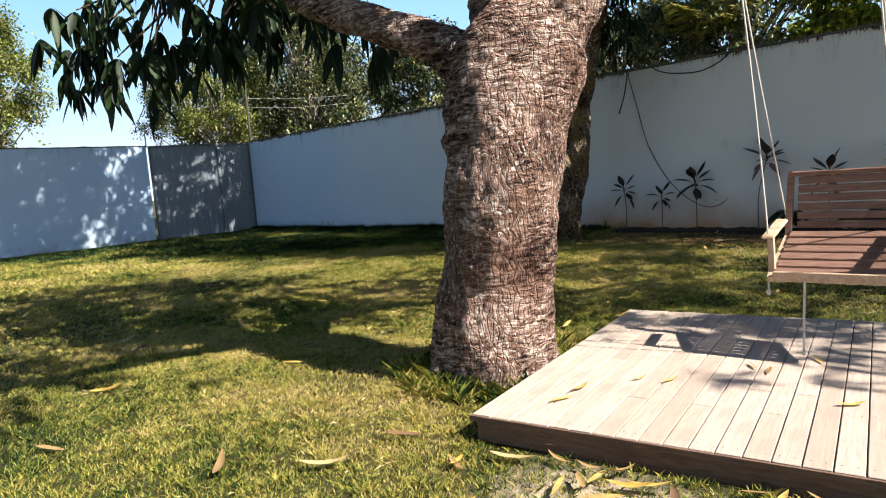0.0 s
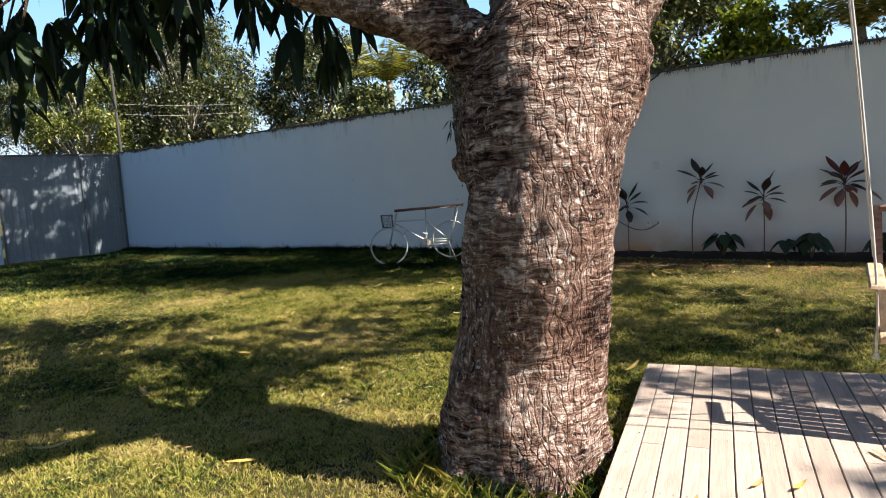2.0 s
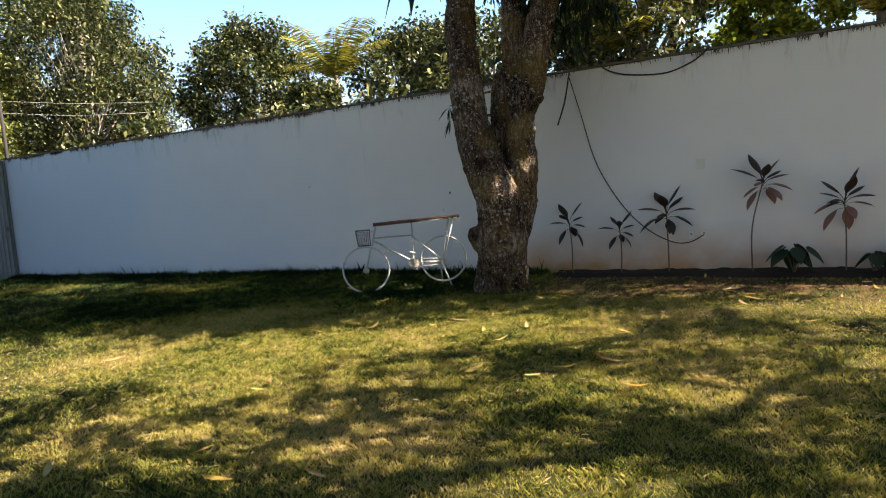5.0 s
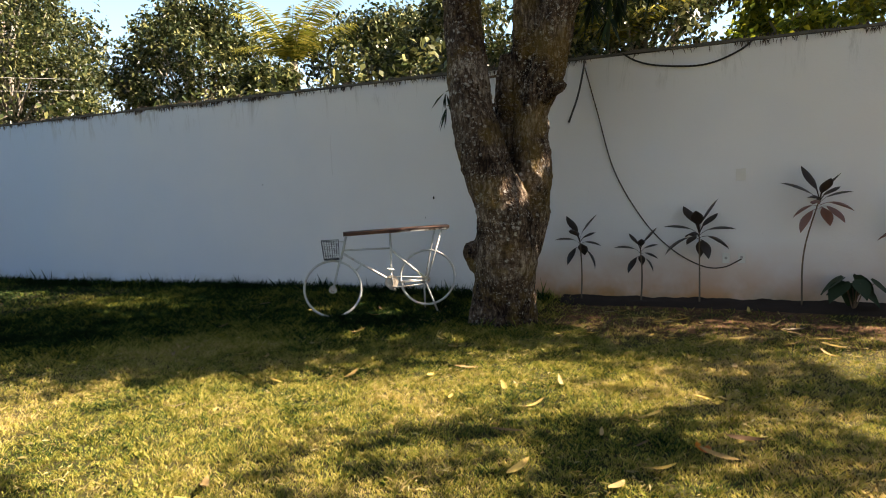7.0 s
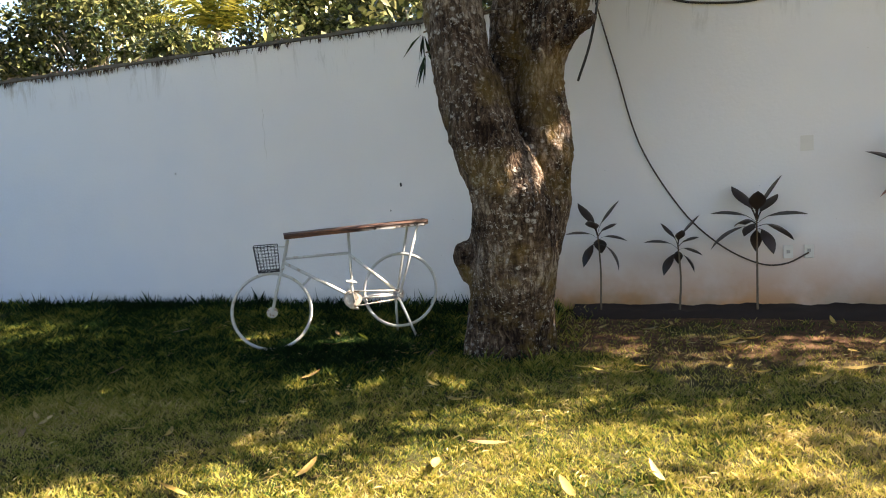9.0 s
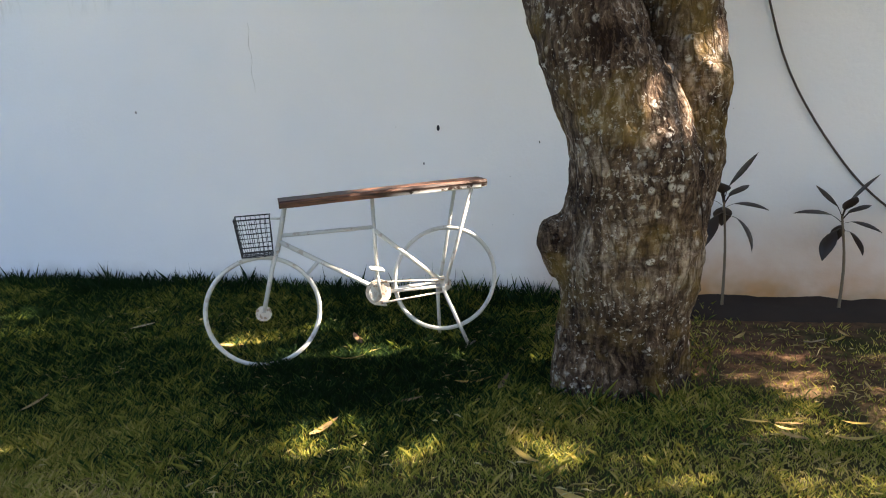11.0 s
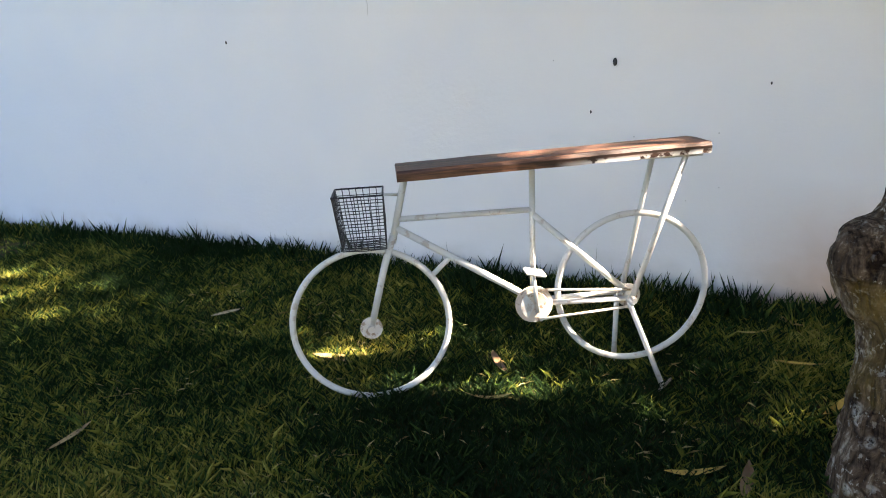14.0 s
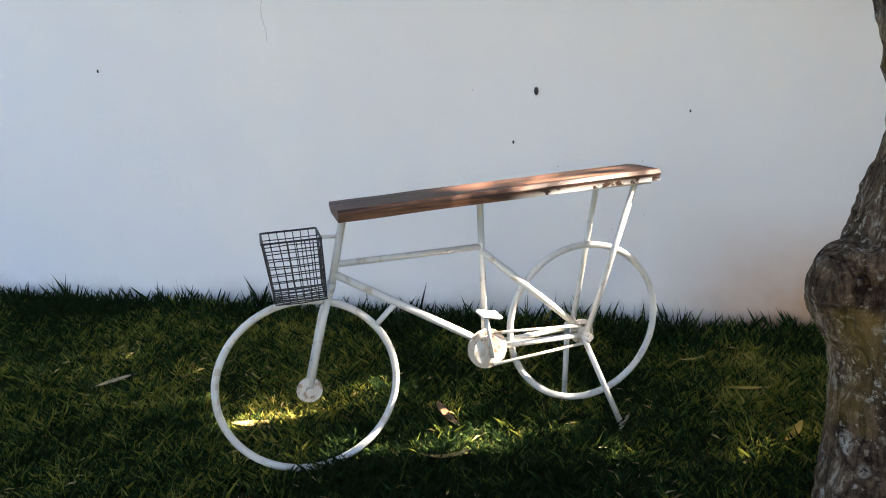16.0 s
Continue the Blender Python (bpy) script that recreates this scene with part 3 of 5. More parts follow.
def build_mango_one():
    tree = empty("mango_tree", pose(0, 0, 0), "old mango tree with a thick scarred brown trunk by the deck", "tree", "mango trees")
    stem = [(-1.23, 1.48, -0.15, 0.43), (-1.213, 1.49, 0.2, 0.389), (-1.181, 1.496, 0.5, 0.366), (-1.12, 1.5, 0.8, 0.346), (-1.069, 1.493, 1.1, 0.35), (-1.063, 1.56, 1.4, 0.358), (-1.054, 1.63, 1.7, 0.41), (-1.0, 1.73, 2.0, 0.39), (-1.0, 1.8, 2.25, 0.3)]
    left = [(-1.1, 1.62, 1.75, 0.26), (-1.38, 1.5, 2.05, 0.16), (-1.75, 1.32, 2.26, 0.125), (-2.3, 1.2, 2.5, 0.115), (-3.1, 1.3, 2.85, 0.1), (-4.2, 1.5, 3.3, 0.08), (-5.4, 1.5, 3.8, 0.05)]
    mid = [(-1.12, 1.72, 1.85, 0.26), (-1.13, 1.72, 2.25, 0.23), (-1.15, 1.75, 2.8, 0.2), (-1.4, 2.1, 3.6, 0.16), (-2.0, 2.8, 4.4, 0.11), (-2.6, 3.6, 5.0, 0.06)]
    right = [(-1.02, 1.76, 1.8, 0.27), (-0.8, 1.86, 2.25, 0.24), (-0.5, 2.05, 2.8, 0.21), (-0.1, 2.5, 3.5, 0.17), (0.3, 3.0, 4.2, 0.12), (0.7, 3.3, 4.8, 0.07)]
    back = [(-0.5, 2.02, 2.8, 0.14), (-0.2, 1.2, 3.6, 0.11), (0.2, 0.0, 4.3, 0.06)]
    knob = [(-1.38, 1.5, 1.42, 0.1), (-1.45, 1.48, 1.55, 0.09)]
    shoulder = [(-0.88, 1.62, 1.2, 0.09), (-0.86, 1.62, 1.6, 0.13), (-0.74, 1.78, 2.0, 0.17)]
    east = [(0.25, 2.95, 4.1, 0.1), (1.8, 4.2, 5.3, 0.08), (3.4, 5.2, 5.9, 0.06), (4.6, 6.8, 6.3, 0.04), (6.8, 6.2, 6.3, 0.02)]
    limbs = [stem, left, mid, right, back, knob, shoulder, east]
    for a in (0.4, 1.9, 3.3, 4.4, 5.6):
        limbs.append([(-1.21 + 0.2 * math.cos(a), 1.49 + 0.2 * math.sin(a), 0.42, 0.16), (-1.22 + 0.36 * math.cos(a), 1.49 + 0.36 * math.sin(a), 0.04, 0.1), (-1.22 + 0.46 * math.cos(a), 1.49 + 0.46 * math.sin(a), -0.12, 0.07)])
    fused_trunk("trunk", limbs, BARK_A, tree, "thick ridged brown trunk with pale lichen spots and spreading limbs", 0.024, 0.16, 3.0)
    r = np.random.default_rng(11)
    groups, tips = [], []
    # low sprays that hang from the left limb
    low = np.array([(-3.25, 1.75, 2.62), (-2.8, 1.95, 2.6), (-3.0, 1.85, 2.72), (-2.75, 0.9, 2.6), (-3.8, 1.7, 2.72), (-4.2, 1.2, 2.7), (-3.3, 0.9, 2.6), (-4.4, 0.5, 2.5), (-3.9, 0.6, 2.45), (-4.9, 0.9, 2.6), (-5.2, 0.3, 2.5), (-5.6, 1.1, 2.8), (-4.7, 1.8, 2.95), (-3.5, 1.2, 2.95), (-2.5, 1.5, 2.8), (-5.9, 0.0, 2.75), (-5.0, -0.2, 2.65), (-6.3, 0.8, 3.0), (-4.0, 0.1, 2.75)])
    q = unit(r.normal(size=(18, 3))) * r.uniform(0.2, 1, (18, 1)) ** 0.5 * (1.6, 1.2, 0.45) + (-4.4, 1.0, 2.95)
    low = np.concatenate([low, q])
    low = low[low[:, 1] > -1.36 + 0.24 * (1.6 - low[:, 0])]
    low2 = np.repeat(low, 2, 0) + r.normal(size=(len(low) * 2, 3)) * (0.22, 0.22, 0.16)
    groups.append(whorls(r, np.concatenate([low, low2]), 7, 0.27, 0.066, 0.6, 1.5, 0.3, broad_leaves))
    tips += [tuple(p) for p in low]
    # the high crown, out of view; eastern clumps added to dapple lawn and deck
    for centre, rad, n in (((-3.6, 1.6, 4.4), (2.4, 2.0, 0.9), 26), ((0.0, 1.7, 4.3), (0.8, 0.6, 0.35), 7), ((-1.6, 3.0, 5.2), (2.0, 2.0, 1.0), 24), ((0.2, 2.8, 5.1), (1.2, 1.5, 0.8), 15), ((0.1, -0.3, 4.7), (1.7, 1.5, 0.7), 15),
                           ((4.7, 5.0, 5.8), (1.3, 0.9, 0.5), 8), ((3.0, 5.6, 6.1), (2.0, 1.5, 0.8), 19), ((4.6, 7.2, 6.4), (2.0, 1.6, 0.8), 15), ((6.9, 6.0, 6.2), (1.6, 1.5, 0.7), 16), ((6.9, 4.5, 5.6), (0.9, 0.6, 0.5), 7), ((7.1, 3.7, 5.6), (1.1, 0.5, 0.4), 7), ((2.2, 7.0, 5.9), (1.6, 0.9, 0.5), 2), ((1.2, 5.5, 5.6), (1.0, 0.8, 0.4), 2)):
        c, pts = clumps(r, n, np.array(centre), np.array(rad), 13, 0.28)
        groups.append(whorls(r, thinned(pts), 8, 0.25, 0.06, 1.0, 0.55))
        tips += [tuple(p) for p in c]
    bm = bmesh.new()
    roots = [p[:3] for q in (left, mid, right, back, east) for p in smooth_path(q, 4)[8:]]
    branchlets(bm, random.Random(3), tips, roots)
    tagged(part("branchwork", bm, BARK_B, tree, "thin dark twigs"), kind="stuff")
    leaf_part("crown", groups, MANGO_LEAF, tree, "dark green drooping mango leaves")


def build_mango_two():
    tree = empty("mango_tree", pose(0, 0, 0), "mango tree with a forked mossy grey trunk near the white wall", "tree", "mango trees")
    stem = [(-5.22, 7.95, -0.15, 0.31), (-5.21, 7.93, 0.1, 0.295), (-5.18, 7.92, 0.5, 0.335), (-5.15, 7.91, 0.84, 0.345), (-5.15, 7.83, 1.1, 0.32), (-5.18, 7.78, 1.3, 0.292), (-5.25, 7.76, 1.5, 0.26), (-5.37, 7.79, 1.85, 0.25), (-5.5, 7.86, 2.4, 0.225), (-5.6, 7.98, 3.3, 0.2), (-5.6, 8.0, 4.2, 0.17), (-5.9, 7.7, 5.2, 0.11), (-6.2, 7.4, 6.0, 0.06)]
    left = stem[8:]
    mid = [(-5.05, 8.0, 1.1, 0.2), (-5.0, 8.2, 1.7, 0.2), (-4.96, 8.24, 2.3, 0.19), (-4.93, 8.18, 3.0, 0.19), (-4.9, 8.2, 4.2, 0.15), (-4.8, 8.4, 5.4, 0.09)]
    right = [(-5.0, 7.96, 0.75, 0.19), (-4.93, 8.01, 1.15, 0.195), (-4.9, 8.06, 1.45, 0.19), (-4.92, 8.12, 1.8, 0.195), (-4.9, 8.1, 2.2, 0.17), (-4.68, 8.04, 2.7, 0.175), (-4.5, 8.0, 3.4, 0.17), (-4.0, 7.9, 4.4, 0.12), (-3.4, 7.6, 5.4, 0.06)]
    knob = [(-5.45, 7.86, 0.6, 0.11), (-5.5, 7.85, 0.75, 0.125), (-5.48, 7.84, 0.87, 0.08)]
    bulge = [(-4.84, 8.0, 1.4, 0.13), (-4.82, 8.0, 1.56, 0.115)]
    web = [(-5.2, 8.18, 1.5, 0.18), (-5.2, 8.22, 2.1, 0.15), (-5.21, 8.22, 2.55, 0.13), (-5.21, 8.22, 2.85, 0.06)]
    stub = [(-4.72, 7.95, 2.3, 0.06), (-4.5, 7.8, 2.42, 0.05)]
    flare = [(-5.32, 7.86, 0.42, 0.2), (-5.37, 7.83, 0.2, 0.19), (-5.38, 7.82, -0.1, 0.18)]
    # Unseen limbs far and east, added to carry the shading clumps.
    far = [(-5.8, 7.8, 4.9, 0.12), (-7.6, 8.2, 6.4, 0.1), (-10.2, 8.6, 7.6, 0.08), (-12.8, 8.8, 8.4, 0.04)]
    east = [(-4.8, 8.4, 5.2, 0.1), (-3.4, 8.8, 6.0, 0.08), (-1.2, 9.0, 6.4, 0.05), (2.4, 9.1, 6.7, 0.03)]
    limbs = [stem, mid, right, knob, bulge, web, stub, flare, far, east]
    for a in (0.2, 1.5, 2.9, 4.1, 5.3):
        limbs.append([(-5.19 + 0.18 * math.cos(a), 7.93 + 0.18 * math.sin(a), 0.35, 0.14), (-5.2 + 0.24 * math.cos(a), 7.93 + 0.24 * math.sin(a), 0.02, 0.09), (-5.2 + 0.31 * math.cos(a), 7.93 + 0.31 * math.sin(a), -0.12, 0.06)])
    fused_trunk("trunk", limbs, BARK_B, tree, "grey furrowed trunk forked in three with ochre moss", 0.024, 0.14, 8.0)
    r = np.random.default_rng(23)
    groups, tips = [], []
    # Unseen crown clumps, placed so their shade falls on lawn, bike and gate.
    for centre, rad, n in (((-12.2, 9.25, 8.5), (2.5, 2.4, 0.9), 100), ((-9.8, 8.95, 7.7), (1.9, 2.4, 1.0), 34), ((-7.0, 9.15, 6.9), (2.1, 2.5, 1.0), 38), ((-4.2, 9.35, 6.6), (2.0, 2.2, 1.0), 50), ((-1.6, 9.15, 6.5), (1.4, 1.8, 0.9), 44),
                           ((0.5, 9.95, 6.5), (1.3, 1.0, 0.7), 22), ((-0.2, 8.4, 6.6), (0.9, 0.9, 0.6), 12), ((-1.0, 7.7, 6.7), (0.9, 0.7, 0.5), 8), ((-4.4, 7.15, 6.6), (1.7, 1.5, 0.8), 30), ((-1.9, 7.75, 6.5), (1.1, 1.1, 0.7), 22), ((-7.6, 6.95, 7.0), (2.2, 1.6, 0.9), 28), ((2.8, 9.85, 6.8), (1.8, 1.3, 0.7), 28), ((-1.7, 8.7, 6.6), (0.9, 0.4, 0.35), 14)):
        c, pts = clumps(r, n, np.array(centre), np.array(rad), 15, 0.3)
        groups.append(whorls(r, thinned(pts), 8, 0.25, 0.06, 1.0, 0.55))
        tips += [tuple(p) for p in c]
    near = np.array([(-4.45, 8.1, 3.7), (-4.2, 8.2, 3.5), (-4.1, 8.0, 3.85), (-4.35, 8.3, 3.6), (-3.9, 8.2, 3.6), (-3.75, 8.1, 3.95), (-4.6, 7.9, 3.95), (-4.0, 8.4, 3.6), (-4.6, 8.2, 3.6)])
    groups.append(whorls(r, np.repeat(near, 8, 0) + r.normal(size=(72, 3)) * (0.2, 0.16, 0.2), 9, 0.26, 0.04, 0.7, 1.0))
    small = np.array([(-5.72, 7.75, 2.45), (-5.7, 7.72, 2.3)])
    groups.append(whorls(r, small, 5, 0.22, 0.03, 0.5, 1.2))
    tips += [tuple(p) for p in np.concatenate([near, small])]
    bm = bmesh.new()
    roots = [p[:3] for q in (left, mid, right, far, east) for p in smooth_path(q, 4)[8:]]
    branchlets(bm, random.Random(7), tips, roots)
    tagged(part("branchwork", bm, BARK_B, tree, "thin dark twigs"), kind="stuff")
    leaf_part("crown", groups, MANGO_LEAF, tree, "dark green drooping mango leaves")


# Tree out of view, added only so its crown dapples the gate wall.
def build_unseen_shade_tree():
    tree = empty("mango_tree", pose(0, 0, 0), "unseen tall mango tree added to shade the gate wall", "tree", "mango trees")
    stem = [(-14.2, -4.6, -0.15, 0.36), (-14.2, -4.5, 1.5, 0.28), (-14.0, -4.0, 3.6, 0.24), (-13.5, -2.6, 6.0, 0.16), (-12.6, 0.4, 7.8, 0.1), (-12.2, 4.2, 8.6, 0.04)]
    fused_trunk("trunk", [stem], BARK_B, tree, "grey furrowed trunk", 0.05, 0.14, 5.0)
    r = np.random.default_rng(37)
    groups, tips = [], []
    for centre, rad, n in (((-12.2, 4.9, 8.6), (2.6, 1.9, 0.8), 118), ((-12.2, 2.0, 8.5), (2.6, 2.1, 0.9), 105), ((-12.4, -1.2, 8.4), (2.5, 2.2, 1.0), 95)):
        c, pts = clumps(r, n, np.array(centre), np.array(rad), 15, 0.42)
        groups.append(whorls(r, thinned(pts), 8, 0.25, 0.06, 1.0, 0.55))
        tips += [tuple(p) for p in c]
    bm = bmesh.new()
    branchlets(bm, random.Random(5), tips, [p[:3] for p in smooth_path(stem, 4)[10:]])
    tagged(part("branchwork", bm, BARK_B, tree, "thin dark twigs"), kind="stuff")
    leaf_part("crown", groups, MANGO_LEAF, tree, "dark green drooping mango leaves")


build_mango_one()
build_mango_two()
build_unseen_shade_tree()

# ---- trees beyond the walls ----


def leafy_tree(at, height, radius, mat, label, seed, lumps=26, leaf=0.145, bark=None, low=0.35, category="tree"):
    """A round-crowned tree: tapered trunk, limbs, and leaves in uneven bunches."""
    r = np.random.default_rng(seed)
    rr = random.Random(seed)
    x, y = at
    tree = empty("garden_tree", pose(x, y, 0), label, category, "trees beyond the wall")
    bm = bmesh.new()
    top = Vector((rr.uniform(-0.3, 0.3), rr.uniform(-0.3, 0.3), height * 0.8))
    sp = smooth_path(((0, 0, -0.1, 0.16), (rr.uniform(-0.2, 0.2), rr.uniform(-0.2, 0.2), height * 0.4, 0.12), (*top, 0.04)), 5)
    tube(bm, [p[:3] for p in sp], [p[3] * height / 6 for p in sp], 9, True, 0.15, seed)
    centre = np.array((0, 0, height * (0.5 + low / 2)))
    rad = np.array((radius, radius, height * (1 - low) / 2))
    c, pts = clumps(r, int(lumps * 2.6), centre, rad * 0.88, 92, 0.165 * radius / 2)
    for t in c[::2]:
        q = sp[min(len(sp) - 1, max(3, int(len(sp) * max(0.3, t[2] / height * 0.7))))][:3]
        m = (np.array(q) + t) / 2 + (0, 0, 0.15)
        s2 = smooth_path((tuple(q), tuple(m), tuple(t)), 3)
        tube(bm, s2, [0.05 - 0.04 * i / (len(s2) - 1) for i in range(len(s2))], 5)
    part("trunk", bm, bark or BARK_C, tree, smooth=True)
    d = r.normal(size=(len(pts) * 3, 3)) + (0, 0, 0.15)
    base = np.repeat(pts, 3, 0) + r.normal(size=(len(pts) * 3, 3)) * 0.07
    v, f = plain_leaves(r, base, d, leaf * r.uniform(0.7, 1.3, len(base)), leaf * 0.5 * r.uniform(0.7, 1.3, len(base)))
    ob = mesh_from_arrays("crown", v, f, mat)
    ob.parent = tree
    tagged(ob, kind="stuff")
    return tree


def palm_tree(at, height, seed, fronds=16, size=2.2):
    rr = random.Random(seed)
    x, y = at
    palm = empty("palm_tree", pose(x, y, 0), "coconut palm with yellowing fronds rising beyond the wall", "palm", "trees beyond the wall")
    bm = bmesh.new()
    sp = smooth_path(((0, 0, -0.1, 0.15), (0.15, 0, height * 0.5, 0.12), (0, 0, height, 0.1)), 5)
    tube(bm, [p[:3] for p in sp], [p[3] for p in sp], 9)
    part("trunk", bm, BARK_C, palm, smooth=True)
    for i in range(fronds):
        a = i * 2.4 + rr.uniform(-0.3, 0.3)
        lift = rr.uniform(0.75, 1.5)
        L = size * rr.uniform(0.75, 1.1)
        bm = bmesh.new()
        pts, p, el = [], Vector((0, 0, height)), lift
        for j in range(11):
            pts.append(p.copy())
            p = p + Vector((math.cos(a) * math.cos(el), math.sin(a) * math.cos(el), math.sin(el))) * (L / 10)
            el -= 0.11
        tube(bm, pts, [0.022 - 0.0018 * j for j in range(11)], 4)
        for j in range(1, 30):
            t = j / 30 * 10
            k = min(9, int(t))
            b = pts[k].lerp(pts[k + 1], t - k)
            d = (pts[k + 1] - pts[k]).normalized()
            for s in (-1, 1):
                o = (d.cross(Vector((0, 0, 1))).normalized() * s + d * 0.55 + Vector((0, 0, -0.25 + rr.uniform(-0.2, 0.2)))).normalized()
                ll = L * 0.26 * math.sin(math.pi * (0.12 + 0.8 * j / 30)) + 0.06
                e = b + o * ll + Vector((0, 0, -ll * 0.25))
                w = d * 0.022
                m = b.lerp(e, 0.4) + Vector((0, 0, 0.012))
                vs = [bm.verts.new(q) for q in (b, m + w, e, m - w)]
                bm.faces.new(vs)
        part("frond", bm, PALM_LEAF, palm)
    return palm


def hedge(a, b, depth, height, mat, seed, label):
    """A long uneven hedge of leaf bunches over bare stems."""
    r = np.random.default_rng(seed)
    a, b = np.array((*a, 0.0)), np.array((*b, 0.0))
    L = np.linalg.norm(b - a)
    d = (b - a) / L
    n = np.array((-d[1], d[0], 0))
    thing = empty("hedge", Matrix.Identity(4), label, "hedge")
    k = int(L * 6.5)
    u = r.uniform(0, L, k)
    top = height * (0.75 + 0.3 * np.sin(u * 0.9 + seed) * np.sin(u * 0.37) + 0.12 * r.normal(size=k))
    c = a + d * u[:, None] + n * r.uniform(-depth / 2, depth / 2, (k, 1)) + np.array((0, 0, 1)) * (r.uniform(0.25, 1.0, k) * top)[:, None]
    pts = np.repeat(c, 45, 0) + r.normal(size=(k * 45, 3)) * 0.28
    pts[:, 2] = np.maximum(pts[:, 2], 0.05)
    base = np.repeat(pts, 2, 0) + r.normal(size=(len(pts) * 2, 3)) * 0.05
    v, f = plain_leaves(r, base, r.normal(size=(len(base), 3)), 0.19 * r.uniform(0.7, 1.3, len(base)), 0.1 * r.uniform(0.7, 1.3, len(base)))
    ob = mesh_from_arrays("foliage", v, f, mat)
    ob.parent = thing
    tagged(ob, kind="stuff")
    for p in c[::5]:
        part("stem", tube(bmesh.new(), ((p[0], p[1], -0.05), (p[0] + 0.1, p[1], p[2] * 0.5), tuple(p)), (0.03, 0.022, 0.012), 5), BARK_C, thing)
    return thing


BROAD = "dense round-crowned tree of dull green leaves beyond the wall"
leafy_tree((-23.5, 15.0), 10.4, 3.3, TREE_LEAF, BROAD, 1, 62, low=0.14)
leafy_tree((-28.0, 17.5), 12.0, 3.6, TREE_LEAF, BROAD, 2, 56, low=0.14)
leafy_tree((-16.6, 15.6), 7.6, 2.4, TREE_LEAF, BROAD, 3, 42, low=0.18)
leafy_tree((-11.6, 17.0), 6.6, 2.4, TREE_LEAF, BROAD, 4, 38, low=0.2)
leafy_tree((-8.6, 15.5), 6.0, 2.0, TREE_LEAF, BROAD, 5, 26)
leafy_tree((-4.6, 14.5), 6.8, 2.4, TREE_LEAF, BROAD, 6, 30)
leafy_tree((-1.9, 13.6), 5.0, 1.3, LIME_LEAF, "lime-green leafy shrub tree catching sun beyond the wall", 7, 18)
leafy_tree((1.8, 14.5), 7.5, 2.6, TREE_LEAF, BROAD, 8, 30)
leafy_tree((-24.5, 2.9), 8.5, 2.4, LIGHT_LEAF, "airy light-leaved tree with pale trunk beyond the wall", 9, 22, 0.13, BARK_C, 0.3)
leafy_tree((-28.5, 2.8), 10.5, 3.2, LIGHT_LEAF, "airy light-leaved tree with pale trunk beyond the wall", 10, 24, 0.13, BARK_C, 0.3)
leafy_tree((-24.5, 11.5), 7.6, 2.2, LIGHT_LEAF, "airy light-leaved tree with pale trunk beyond the wall", 12, 22, 0.13, BARK_C, 0.3)
leafy_tree((-35.0, 14.8), 9.0, 3.2, TREE_LEAF, BROAD, 13, 30)
leafy_tree((-12.6, 13.5), 4.7, 1.5, TREE_LEAF, "low dull green shrub tree beyond the wall", 17, 22, low=0.15)
palm_tree((-12.5, 14.6), 4.6, 5, 20, 1.9)
palm_tree((-0.4, 14.2), 3.9, 9, 14, 1.8)
palm_tree((-4.9, 13.2), 3.8, 12, 14, 1.7)
hedge((-21, 12.2), (5, 12.2), 1.6, 4.1, TREE_LEAF, 31, "uneven hedge of dull green shrubs behind the long wall")
hedge((-21.9, 4.3), (-21.5, -4), 1.4, 3.7, LIGHT_LEAF, 33, "thin pale shrubs behind the gate wall")


def sky_backdrop():
    """Plain bright tropical sky far behind the trees, pale at the horizon and azure above."""
    k = Mat("bright_sky", 1.0)
    up = k.span(k.xyz()[2], 0.0, 330.0)
    em = k.n.new("ShaderNodeEmission")
    k.l.new(k.ramp(up, (0.0, (0.86, 0.93, 1.0)), (0.3, (0.45, 0.72, 1.0)), (0.75, (0.16, 0.47, 0.92)), (1.0, (0.1, 0.34, 0.8))), em.inputs[0])
    em.inputs[1].default_value = 0.52
    k.l.new(em.outputs[0], k.n["Material Output"].inputs[0])
    bm = bmesh.new()
    cols = []
    for i in range(41):
        a = math.radians(75 + 130 * i / 40)
        cols.append([bm.verts.new((600 * math.cos(a), 600 * math.sin(a), z)) for z in (-2, 330)])
    for a, b in zip(cols, cols[1:]):
        bm.faces.new((a[0], a[1], b[1], b[0]))
    tagged(ob_of("backdrop", bm, k.m), "clear blue sky beyond the trees", "sky", kind="structure")


sky_backdrop()


def utility_pole():
    pole = empty("utility_pole", pose(-19.65, 9.95, 0), "slim concrete utility pole carrying two wires", "pole")
    part("shaft", tube(bmesh.new(), ((0, 0, -0.2), (0.05, 0, 3), (0.0, 0, 5.9)), (0.05, 0.045, 0.035), 9), CONCRETE, pole, smooth=True)
    for z, e in ((4.5, (3.4, 1.9, 4.2)), (4.2, (3.4, 1.9, 3.95))):
        sp = smooth_path(((0, 0, z), (1.7, 0.95, z - 0.2), e), 8)
        part("wire", tube(bmesh.new(), sp, 0.0055, 5), ROPE, pole)


utility_pole()

# moss and dry tufts along the wall's top edge
rt = np.random.default_rng(51)
tx = rt.uniform(-18.4, 3.0, 260)
tx = np.repeat(tx, 12) + rt.normal(size=260 * 12) * 0.05
hang = rt.uniform(size=len(tx)) < 0.45
tb = np.stack([tx, np.where(hang, WALL_Y - 0.02, WALL_Y + 0.06), np.where(hang, WALL_H + 0.012, WALL_H + 0.03)], 1)
td = np.stack([rt.normal(size=len(tx)) * 0.5, np.where(hang, -0.06, 0.1 * rt.normal(size=len(tx))), np.where(hang, -1.0, 1.0)], 1)
tv, tf = plain_leaves(rt, tb, td, rt.uniform(0.025, 0.085, len(tx)), rt.uniform(0.008, 0.018, len(tx)))
